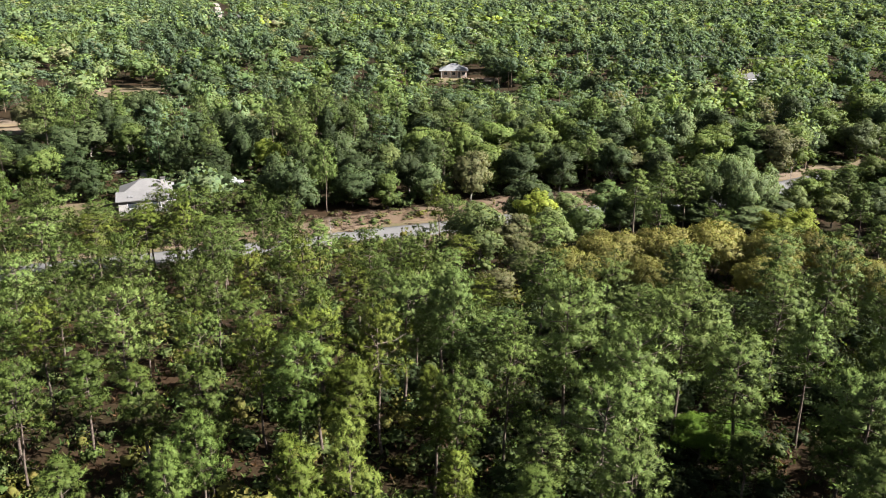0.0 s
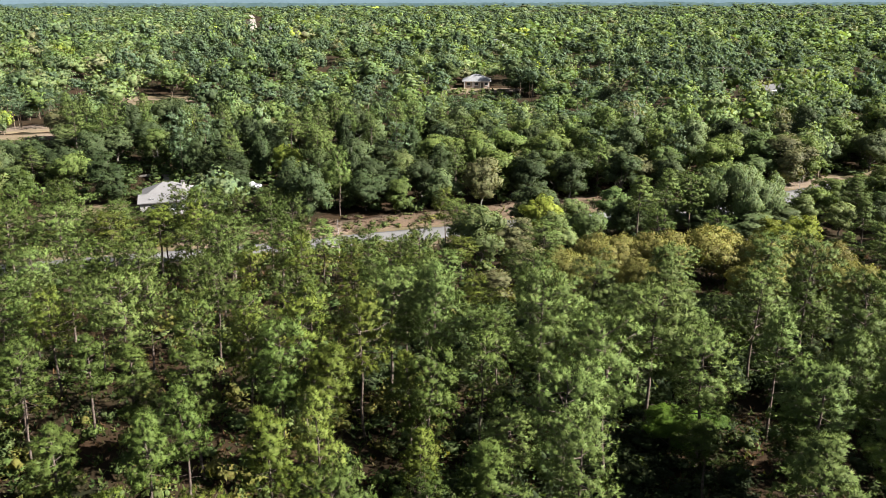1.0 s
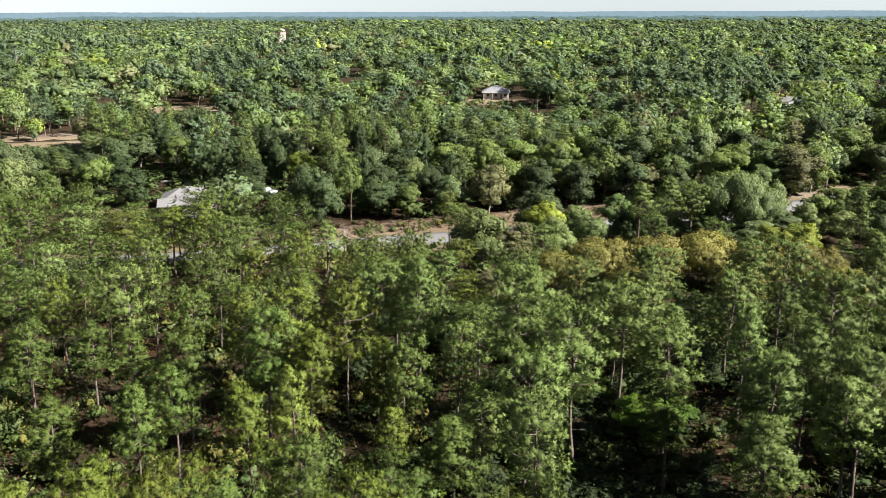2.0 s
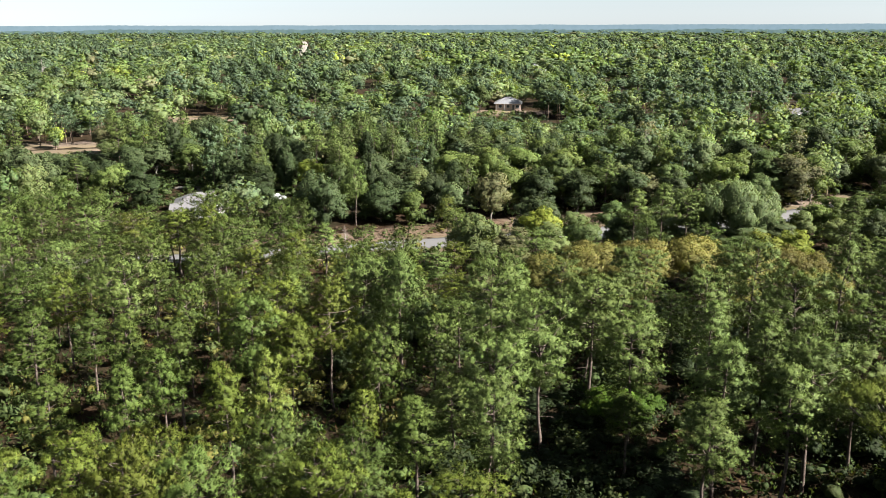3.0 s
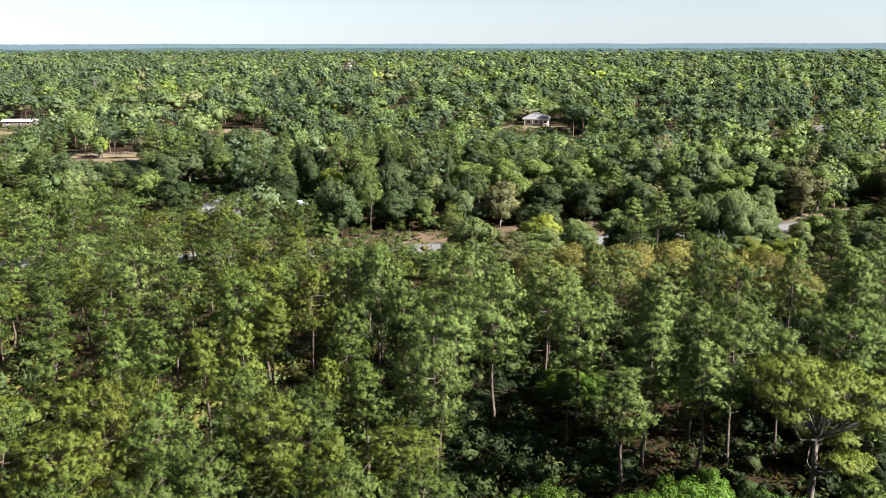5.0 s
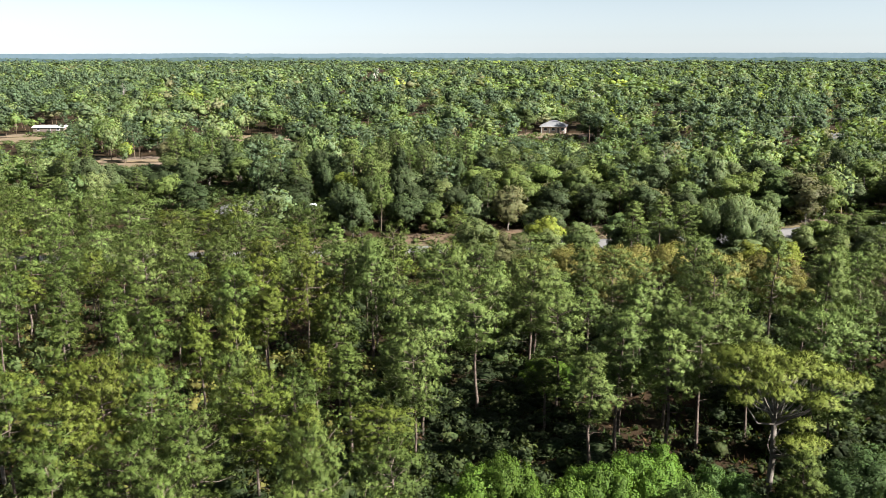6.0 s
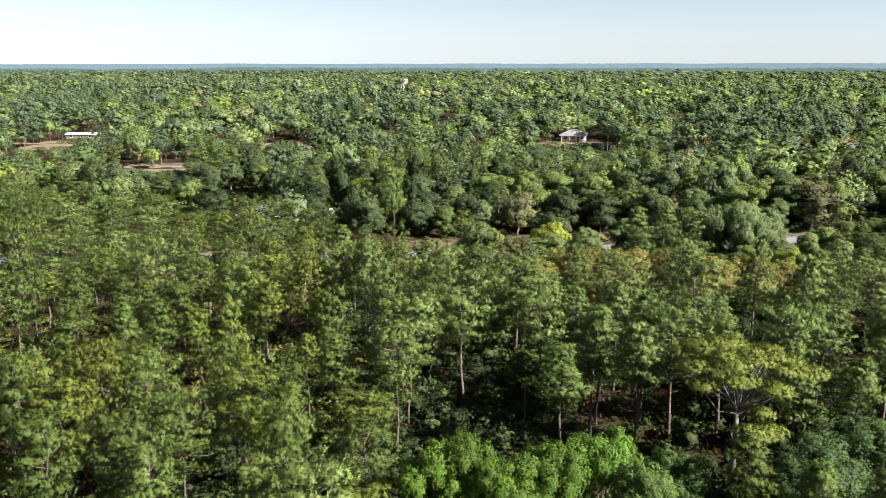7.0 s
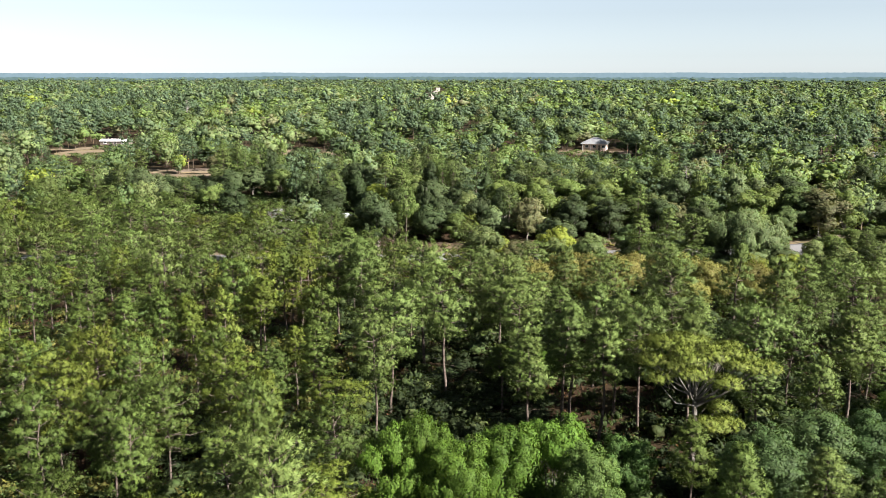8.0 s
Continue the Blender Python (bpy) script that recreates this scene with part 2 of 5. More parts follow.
# blue distance that closes the horizon: two glowing wooded ridges, haze put into their colour
rng = np.random.default_rng(12)
bx = np.linspace(-1.25, 1.05, 700)
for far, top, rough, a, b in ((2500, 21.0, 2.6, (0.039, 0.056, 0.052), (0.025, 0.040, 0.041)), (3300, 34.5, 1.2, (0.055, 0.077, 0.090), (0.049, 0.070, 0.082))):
    M_HAZE, nt, p = material("painted_haze_distance")
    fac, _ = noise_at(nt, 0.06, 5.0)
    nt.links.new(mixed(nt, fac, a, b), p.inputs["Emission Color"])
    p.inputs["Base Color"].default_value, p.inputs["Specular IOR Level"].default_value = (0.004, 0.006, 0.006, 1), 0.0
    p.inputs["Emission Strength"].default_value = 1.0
    bz = top + rough * np.interp(np.arange(700), np.arange(0, 714, 14), rng.normal(0, 0.6, 51)) + rough * rng.uniform(-0.5, 0.5, 700)
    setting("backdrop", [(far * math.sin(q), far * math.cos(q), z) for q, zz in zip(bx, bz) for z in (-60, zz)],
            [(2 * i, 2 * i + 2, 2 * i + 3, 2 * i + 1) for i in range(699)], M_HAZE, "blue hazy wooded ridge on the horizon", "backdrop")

# ---------------------------------------------------------------- tree shapes


def unit(a):
    return a / np.maximum(np.linalg.norm(a, axis=-1, keepdims=True), 1e-9)


def stars(base, axis, reach, width, rng):
    """Needle tufts: slim triangles that spread from each base round its axis like an opened brush."""
    n, m = reach.shape
    a = unit(np.cross(axis, rng.normal(0, 1, axis.shape)))[:, None]
    b = np.cross(axis[:, None], a)
    turn = (np.arange(m)[None] * 2 * math.pi / m + rng.uniform(0, 6.28, (n, 1)) + rng.normal(0, 0.3, (n, m)))[..., None]
    out = a * np.cos(turn) + b * np.sin(turn)
    side = b * np.cos(turn) - a * np.sin(turn)
    open_ = rng.uniform(0.35, 1.35, (n, m, 1))
    way = axis[:, None] * np.cos(open_) + out * np.sin(open_)
    foot = base[:, None] + way * 0.1 * reach[..., None]
    return np.stack((foot - side * width / 2, foot + side * width / 2, base[:, None] + way * reach[..., None]), 2)


def leaf_tris(at, normal, size, rng, slim=1.0):
    """One small three-cornered leaf spray at each place, facing its normal."""
    a = unit(np.cross(normal, rng.normal(0, 1, at.shape)))
    b = np.cross(unit(normal), a)
    s = np.asarray(size)[..., None]
    bend = unit(normal) * s * rng.uniform(-0.3, 0.3, s.shape)
    return np.stack((at - a * s * 0.55 * slim - b * s * 0.35 / slim, at + a * s * 0.55 * slim - b * s * 0.3 / slim, at + b * s * 0.65 / slim + bend), 1)


LEAF_TONE = 0.58


def tuft_normals(tris, way, own=0.45):
    """Shading normals between each triangle's own and the way its tuft or clump faces."""
    face = unit(np.cross(tris[:, 1] - tris[:, 0], tris[:, 2] - tris[:, 0]))
    face *= np.sign(np.sum(face * way, 1, keepdims=True) + 1e-6)
    return np.repeat(unit(own * face + (1 - own) * way)[:, None], 3, 1)


def spray_tints(n, base, spread, rng):
    t = LEAF_TONE * (np.array(base) * np.array((1, 1, 1.2)))[None] * rng.uniform(1 - spread, 1 + spread, (n, 1))
    return np.clip(t * (1 + rng.normal(0, 0.05, (n, 3))), 0.005, 1)


def ball_mesh(fineness):
    bm = bmesh.new()
    bmesh.ops.create_icosphere(bm, subdivisions=fineness, radius=1)
    co = np.array([v.co[:] for v in bm.verts])
    faces = np.array([[v.index for v in f.verts] for f in bm.faces])
    bm.free()
    return co, faces


BALLS = {1: ball_mesh(1), 2: ball_mesh(2)}


def pine_shape(seed, h=12.0, bottom=0.42, radius=2.2, boughs=30, tufts=16, needles=12, size=0.30, width=0.05, shape="cone", tint=(0.06, 0.1, 0.02), limbs=True):
    """Needle triangles, their tints, and trunk with boughs, for one pine: needle brushes crowd the outer part of each bough."""
    rng = np.random.default_rng(seed)
    lean = rng.normal(0, 0.02, 2)
    sway = rng.normal(0, 0.12, (2, 7))

    def stem(z):
        q = np.interp(z / h, np.linspace(0, 1, 7), sway[0]), np.interp(z / h, np.linspace(0, 1, 7), sway[1])
        return np.array((lean[0] * z * z / h + q[0], lean[1] * z * z / h + q[1], z))

    wood = [tube([stem(z) for z in np.linspace(-0.3, h * 0.97, 8)], 0.15 * h / 12, 0.03, 6)]
    if limbs:
        for _ in range(7):
            z, a = h * rng.uniform(bottom * 0.45, bottom), rng.uniform(0, 6.28)
            end = stem(z) + np.array((math.cos(a), math.sin(a), rng.uniform(-0.3, 0.3))) * rng.uniform(0.4, 1.3)
            wood.append(tube([stem(z), (stem(z) + end) / 2 + rng.normal(0, 0.06, 3), end], 0.022, 0.008, 3))
    base, axis, tone, puff, hearts = [], [], [], [], []
    tier = 0.0
    for i in range(boughs):
        u = (i + rng.uniform(0.0, 0.9)) / boughs
        z = h * (bottom + (1 - bottom) * u * 0.96)
        if shape == "cone":
            r = radius * (1 - u) ** 0.62 * (0.66 + 0.34 * min(1, u / 0.22))
        else:
            r = radius * math.sqrt(max(0.04, 1 - ((u - 0.46) / 0.58) ** 2))
        if i % 4 == 0:
            tier = rng.uniform(0.72, 1.22)
        r *= tier * rng.uniform(0.7, 1.12)
        a = i * 2.399 + rng.normal(0, 0.4)
        out = np.array((math.cos(a), math.sin(a), 0.05 + 0.75 * u ** 1.5 + rng.normal(0, 0.12)))
        foot = stem(z)
        tip = foot + out * r
        bend = np.array((0, 0, 0.10 * r))
        if limbs and r > 0.2:
            wood.append(tube([foot, foot + (tip - foot) * 0.55 - bend, tip], 0.018 * r + 0.012, 0.01, 3))
        n = max(3, int(tufts * (0.35 + 0.65 * r / radius) + 0.5))
        side = np.array((-math.sin(a), math.cos(a), 0))
        puffs = [tip] + [foot + (tip - foot) * rng.uniform(0.55, 0.95) - bend * 0.6 + side * q * (0.16 + 0.22 * r) * rng.uniform(0.7, 1.2) for q in (-1, 1)]
        if r > 1.1:
            puffs.append(foot + (tip - foot) * rng.uniform(0.35, 0.55) + np.array((0, 0, 0.12)))
        which = rng.integers(0, len(puffs), n)
        off = rng.normal(0, 1, (n, 3)) * np.array((1, 1, 0.7)) * (0.10 + 0.055 * r)
        base.append(np.array(puffs)[which] + off)
        axis.append(unit(0.55 * out + np.array((0, 0, 0.55)) + off * 4.0 + rng.normal(0, 0.2, (n, 3))))
        tone.append(rng.uniform(0.82, 1.2, len(puffs))[which] * rng.uniform(0.9, 1.12, n))
        puff.append(off)
        hearts += [(q, (0.15 + 0.055 * r) * rng.uniform(0.85, 1.2)) for q in puffs]
    n = 7
    base.append(stem(h * 0.97) + rng.normal(0, 0.12, (n, 3)) * np.array((1, 1, 1.6)))
    axis.append(unit(rng.normal(0, 0.5, (n, 3)) + np.array((0, 0, 1.0))))
    tone.append(np.full(n, 1.1))
    puff.append(np.tile((0, 0, 0.1), (n, 1)))
    base, axis, tone, puff = np.concatenate(base), np.concatenate(axis), np.concatenate(tone), np.concatenate(puff)
    n = len(base)
    tris = stars(base, axis, size * rng.uniform(0.75, 1.25, (n, needles)), width, rng).reshape(-1, 3, 3)
    way, tone, place = unit(tris[:, 2] - (tris[:, 0] + tris[:, 1]) / 2), np.repeat(tone, needles), np.repeat(base, needles, 0)
    heart = np.array((0, 0, h * (bottom + 0.36 * (1 - bottom))))
    whole = unit((place - heart) / np.array((radius, radius, 0.55 * h * (1 - bottom))))
    normals = tuft_normals(tris, unit(0.35 * way + 0.45 * np.repeat(unit(puff), needles, 0) + 0.85 * whole), 0.24)
    tints = spray_tints(len(tris), tint, 0.10, rng) * tone[:, None]
    c, r = np.array([q for q, _ in hearts]), np.array([q for _, q in hearts])
    whole = unit((c - heart) / np.array((radius, radius, 0.55 * h * (1 - bottom))))
    old = []
    m = 9 if limbs else 2
    for way in (whole, -whole):
        old.append(stars(c, unit(way + np.array((0, 0, 0.3))), 1.25 * r[:, None] * rng.uniform(0.7, 1.2, (len(c), m)), 0.11 if limbs else 0.3, rng).reshape(-1, 3, 3))
    old = np.concatenate(old)
    whole = np.tile(np.repeat(whole, m, 0), (2, 1))
    way = unit(old[:, 2] - (old[:, 0] + old[:, 1]) / 2)
    return (np.concatenate((tris, old)), np.concatenate((tints, spray_tints(len(old), tint, 0.15, rng))), wood,
            np.concatenate((normals, tuft_normals(old, unit(0.5 * way + 0.8 * whole), 0.2))))


def crown_way(at):
    """Outwards from the trunk and a little up."""
    flat = np.array(at)
    flat[:, 2] = 0
    return 0.9 * unit(flat) + np.array((0, 0, 0.3))


def pad_cores(pads, count, tint, rng):
    """Older needles packed inside each pad: broad sprays on a smaller ellipsoid, tinted darker to paint in the inner
    shade.
    """
    at, face, size = [], [], []
    for p, pr, flat in pads:
        d = unit(rng.normal(0, 1, (count, 3)))
        at.append(p + d * np.array((1, 1, flat)) * pr * rng.uniform(0.25, 0.66, (count, 1)))
        face.append(unit(d / np.array((1, 1, flat))))
        size.append(pr * rng.uniform(0.28, 0.44, count) * (0.3 + 0.7 * flat))
    at, face = np.concatenate(at), np.concatenate(face)
    tris = leaf_tris(at, unit(face + rng.normal(0, 0.25, face.shape)), np.concatenate(size), rng)
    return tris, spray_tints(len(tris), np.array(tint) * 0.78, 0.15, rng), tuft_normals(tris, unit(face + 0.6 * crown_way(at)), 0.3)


def flat_pine_shape(seed, h, radius, tint):
    """An old pine: needle pads spread in a shallow dome over bare forking limbs, with one lower tier."""
    rng = np.random.default_rng(seed)
    wood = [tube([(0, 0, -0.3), (0.15, 0, h * 0.3), (0.0, 0.1, h * 0.62)], 0.28, 0.16, 8)]
    base, way = [], []
    pads = []
    for i in range(27):
        q = math.sqrt((i + 0.5) / 27)
        a = i * 2.399 + rng.normal(0, 0.2)
        pads.append((q * radius * 0.86 * math.cos(a), q * radius * 0.86 * math.sin(a), h * (0.95 - 0.13 * q ** 2.2) + rng.normal(0, 0.2), rng.uniform(0.9, 1.4)))
    for i in range(7):
        a = -1.9 + i * 0.45
        pads.append((radius * 0.42 * math.cos(a) * rng.uniform(0.6, 1.1), radius * 0.5 * math.sin(a), h * rng.uniform(0.44, 0.52), rng.uniform(0.9, 1.3)))
    for px, py, pz, pr in pads:
        foot = np.array((0, 0, min(h * 0.62, pz - 0.12 * h) * rng.uniform(0.82, 1.0)))
        tip = np.array((px, py, pz - 0.25))
        wood.append(tube([foot, foot + (tip - foot) * 0.45 + np.array((0, 0, -0.04 * h)) + rng.normal(0, 0.12, 3), tip], 0.085, 0.03, 5))
        for _ in range(4):
            e = tip + np.array((*rng.normal(0, pr * 0.5, 2), rng.uniform(0.0, 0.3)))
            wood.append(tube([foot + (tip - foot) * rng.uniform(0.55, 0.95), e], 0.025, 0.012, 3))
        n = int(105 * pr * pr / 1.7)
        d = unit(rng.normal(0, 1, (n, 3)) + np.array((0, 0, 0.55)))
        base.append(np.array((px, py, pz)) + d * np.array((1, 1, 0.28)) * pr * rng.uniform(0.75, 1.0, (n, 1)))
        way.append(unit(d * np.array((1, 1, 0.6)) + np.array((0, 0, 0.35))))
    base, way = np.concatenate(base), np.concatenate(way)
    n, m = len(base), 14
    axis = unit(way + np.array((0, 0, 0.4)) + rng.normal(0, 0.3, (n, 3)))
    tris = stars(base, axis, 0.30 * rng.uniform(0.75, 1.25, (n, m)), 0.042, rng).reshape(-1, 3, 3)
    tone = np.repeat(rng.uniform(0.78, 1.25, n), m)[:, None]
    brush = unit(tris[:, 2] - (tris[:, 0] + tris[:, 1]) / 2)
    tints, normals = spray_tints(n * m, tint, 0.12, rng) * tone, tuft_normals(tris, unit(0.5 * brush + 0.6 * np.repeat(way, m, 0)), 0.18)
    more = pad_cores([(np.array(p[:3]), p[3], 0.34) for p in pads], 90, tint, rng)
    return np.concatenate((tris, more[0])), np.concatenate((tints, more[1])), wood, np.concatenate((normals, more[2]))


def spiral(n, low, rng, jitter=0.25):
    """Directions spread evenly over a ball from straight up down to z = low."""
    i = np.arange(n) + 0.5
    z = 1 - (1 - low) * i / n
    a = i * 2.399 + rng.uniform(0, 6.28)
    q = np.sqrt(np.maximum(0, 1 - z * z))
    return unit(np.stack((q * np.cos(a), q * np.sin(a), z), 1) + rng.normal(0, jitter, (n, 3)))


def broadleaf_shape(seed, h=9.0, radius=3.2, bottom=0.22, heads=10, leaves=1500, size=0.34, tint=(0.07, 0.13, 0.025), airy=0.0, cone=0.0, limbs=True, lobes=9, core=2, mottle=0.12, high=0.0, fat=1.0, own=0.14):
    """Leaf triangles, their tints, and trunk with forked limbs, for one leafy tree: a crown of heads, each of small lobes round a dense heart."""
    rng = np.random.default_rng(seed)
    mid, tall = h * (1 + bottom) / 2, h * (1 - bottom) / 2
    d = spiral(heads, -0.62, rng)
    rh = fat * radius * rng.uniform(0.34, 0.58, heads) * (10 / heads) ** 0.38
    ball = np.array((radius, radius, tall))
    c = d * np.maximum(ball - rh[:, None], 0.15 * ball) * rng.uniform(0.62, 1.12, (heads, 1))
    if cone:
        shrink = 1 - cone * (c[:, 2:3] / tall * 0.5 + 0.5)
        c[:, :2] *= shrink
        rh = rh * (0.35 + 0.65 * shrink[:, 0])
    c += np.array((0, 0, mid))
    c[:, 2] = np.maximum(c[:, 2], rh * 0.6)
    squash = np.array((1, 1, high or min(1.25, max(0.8, 0.75 * tall / radius))))
    owner = np.repeat(np.arange(heads), lobes)
    ld = np.concatenate([spiral(lobes, -0.5, rng, 0.35) for _ in range(heads)])
    ld = unit(ld + 0.35 * d[owner])
    lr = rh[owner] * rng.uniform(0.30, 0.52, len(owner)) * (9 / lobes) ** 0.4
    lc = c[owner] + ld * squash * (rh[owner] * rng.uniform(0.60, 0.98, len(owner)))[:, None]
    share = rng.choice(len(owner), leaves, p=lr ** 2 / np.sum(lr ** 2))
    way = unit(rng.normal(0, 1, (leaves, 3)) + 0.75 * ld[share] + np.array((0, 0, 0.35)))
    at = lc[share] + way * squash * (lr[share] * rng.uniform(0.75 - 0.5 * airy, 1.12 + 0.25 * airy, leaves))[:, None]
    if limbs:
        more = leaves * 2 // 5
        k = rng.choice(heads, more, p=rh ** 2 / np.sum(rh ** 2))
        out = unit(rng.normal(0, 1, (more, 3)) + 0.5 * d[k] + np.array((0, 0, 0.3)))
        at = np.concatenate((at, c[k] + out * squash * (rh[k] * rng.uniform(0.61, 0.80, more))[:, None]))
        way, share = np.concatenate((way, out)), np.concatenate((share, k * lobes))
    inside = np.zeros(len(at), bool)
    for k in range(heads):
        inside |= (np.linalg.norm((at - c[k]) / squash, axis=1) < rh[k] * 0.60)
    keep = ~inside & (at[:, 2] > 0.12)
    at, way, share = at[keep], way[keep], share[keep]
    tris = leaf_tris(at, unit(way + rng.normal(0, 0.38, way.shape)), size * rng.uniform(0.65, 1.3, len(at)), rng)
    whole = unit((at - np.array((0, 0, mid - 0.3 * tall))) / ball)
    facing = unit(0.50 * way + 0.32 * ld[share] + 0.35 * whole + rng.normal(0, 0.08, way.shape))
    normals = tuft_normals(tris, facing, own)
    tone = (rng.uniform(0.88, 1.14, len(owner)) * rng.uniform(0.9, 1.12, heads)[owner])[share][:, None]
    tints = spray_tints(len(at), tint, mottle, rng) * tone
    co, faces = BALLS[core]
    for k in range(heads):
        p = c[k] + co * squash * rh[k] * ((0.53 if limbs else 0.64) - 0.5 * airy) * rng.uniform(0.8, 1.12, (len(co), 1))
        tris = np.concatenate((tris, p[faces]))
        normals = np.concatenate((normals, co[faces]))
        tints = np.concatenate((tints, spray_tints(len(faces), tint, 0.12, rng)))
    wood = []
    if limbs:
        fork = h * (bottom + 0.12)
        wood.append(tube([(0, 0, -0.3), (0.05 * radius, 0, fork * 0.5), (0, 0.04 * radius, fork)], 0.035 * h * 0.55, 0.025 * h * 0.5, 7))
        for k in range(min(heads, 9)):
            m = (np.array((0, 0, fork)) + c[k]) / 2 + np.array((0, 0, -0.06 * h))
            wood.append(tube([(0, 0.04 * radius, fork - 0.1), m, c[k]], 0.013 * h * 0.6, 0.02, 4))
    return tris, tints, wood, normals


def tube(points, r0, r1, sides):
    """Tapered round bar through points: verts and quads."""
    p = np.array(points, float)
    v, f = [], []
    for i, q in enumerate(p):
        d = p[min(i + 1, len(p) - 1)] - p[max(i - 1, 0)]
        d = d / (np.linalg.norm(d) + 1e-9)
        a = np.cross(d, (0.31, 0.95, 0.05))
        a /= np.linalg.norm(a) + 1e-9
        b = np.cross(d, a)
        r = r0 + (r1 - r0) * i / (len(p) - 1)
        v += [q + (a * math.cos(t) + b * math.sin(t)) * r for t in np.arange(sides) * 2 * math.pi / sides]
    for i in range(len(p) - 1):
        for k in range(sides):
            f.append((i * sides + k, i * sides + (k + 1) % sides, (i + 1) * sides + (k + 1) % sides, (i + 1) * sides + k))
    f.append(tuple(range((len(p) - 1) * sides, len(p) * sides)))
    return v, f


def wood_mesh(name, tubes, mat):
    v, f = [], []
    for tv, tf in tubes:
        o = len(v)
        v += list(tv)
        f += [tuple(k + o for k in q) for q in tf]
    return mesh_from(name, v, f, mat, True)


def soup(name, tris, tints, mat, normals=None):
    """A mesh of loose triangles, each with its tint; normals round them off into clumps."""
    n = len(tris)
    if normals is not None:
        face = np.cross(tris[:, 1] - tris[:, 0], tris[:, 2] - tris[:, 0])
        turned = np.sum(face * normals.mean(1), 1) < 0
        tris, normals = np.array(tris), np.array(normals)
        tris[turned] = tris[turned][:, ::-1]
        normals[turned] = normals[turned][:, ::-1]
    me = bpy.data.meshes.new(name)
    me.vertices.add(3 * n)
    me.loops.add(3 * n)
    me.polygons.add(n)
    me.vertices.foreach_set("co", np.ascontiguousarray(tris, np.float32).ravel())
    me.loops.foreach_set("vertex_index", np.arange(3 * n, dtype=np.int32))
    me.polygons.foreach_set("loop_start", np.arange(0, 3 * n, 3, dtype=np.int32))
    layer = me.attributes.new("tint", "FLOAT_COLOR", "FACE")
    layer.data.foreach_set("color", np.concatenate((tints, np.ones((n, 1))), 1).astype(np.float32).ravel())
    if normals is not None:
        free = me.attributes.new("custom_normal", "FLOAT_VECTOR", "POINT")
        free.data.foreach_set("vector", unit(normals).astype(np.float32).ravel())
    me.materials.append(mat)
    me.update(calc_edges=True)
    return me


class Kind:
    """A tree model: the meshes of its crown and trunk at its own height and width."""

    def __init__(self, name, shape, h, radius, leaf, bark, label, category):
        tris, tints, wood, normals = shape
        self.h, self.radius, self.name, self.label, self.category = h, radius, name, label, category
        self.crown = soup(name + "_crown", tris, tints, leaf, normals)
        self.trunk = wood_mesh(name + "_trunk", wood, bark)


def plant(kind, x, y, h, w=None, turn=0.0, group="", label=""):
    """Stands one tree of a kind at x, y with its height and crown radius."""
    s = h / kind.h
    sw = (w / kind.radius) if w else s
    thing = tagged(new(kind.name), label or kind.label, kind.category, group)
    thing.matrix_basis = Matrix.LocRotScale((x, y, float(ground_z(y))), Euler((0, 0, turn)), (sw, sw, s))
    for name, me in (("trunk", kind.trunk), ("crown", kind.crown)):
        ob = new(name, me)
        ob.parent = thing
    return thing


NEEDLE_A, NEEDLE_B, NEEDLE_Y = (0.066, 0.098, 0.018), (0.092, 0.133, 0.029), (0.086, 0.112, 0.015)
PINE_LABEL = "tall slim pine with tufted green needles and bare lower trunk"
TONES = (NEEDLE_A, NEEDLE_A, NEEDLE_Y, NEEDLE_A, NEEDLE_A, NEEDLE_B, NEEDLE_A)
FULL_LABEL = "tall full pine with dense blue-green needle tufts"


def slim_pines(seed, count):
    return [Kind("pine_tree", pine_shape(seed + k, 12, 0.46 + 0.05 * (k % 4), 2.0, 34, 34, 16, 0.27, 0.033, ("cone", "round", "cone")[k % 3], TONES[k]),
                 12, 2.0, M_NEEDLE, M_BARK, PINE_LABEL, "pine tree") for k in range(count)]


def full_pines(seed, count, far):
    return [Kind("pine_tree", pine_shape(seed + k, 12, 0.42 + 0.06 * (k % 3), 2.5, 36, 26 if far else 40, 9 if far else 16, 0.30 if far else 0.27, 0.055 if far else 0.033, ("cone", "round")[k % 2], NEEDLE_B),
                 12, 2.5, M_NEEDLE, M_BARK, FULL_LABEL, "pine tree") for k in range(count)]


SLIM = slim_pines(20, 7)
SLIM_FAR = [Kind("pine_tree", pine_shape(30 + k, 12, 0.44 + 0.05 * (k % 3), 2.6, 32, 26, 9, 0.30, 0.055, "round", (NEEDLE_A, NEEDLE_Y, NEEDLE_A, NEEDLE_B, NEEDLE_A)[k]), 12, 2.6,
                 M_NEEDLE, M_BARK, "tall pine with a rounded tufted crown over a bare trunk", "pine tree") for k in range(5)]
BROAD, BROAD_FAR = full_pines(40, 6, False), full_pines(50, 4, True)
YELLOWISH = Kind("pine_tree", pine_shape(60, 12, 0.20, 2.4, 40, 40, 16, 0.27, 0.033, tint=(0.104, 0.138, 0.022)), 12, 2.4, M_NEEDLE, M_BARK,
                 "yellow-green young pine with dense needle tufts", "pine tree")
FLAT = Kind("pine_tree", flat_pine_shape(61, 11.5, 5.6, (0.100, 0.132, 0.020)), 11.5, 5.6, M_NEEDLE, M_GREYBARK,
            "broad flat-topped pine with spreading bare grey limbs", "pine tree")

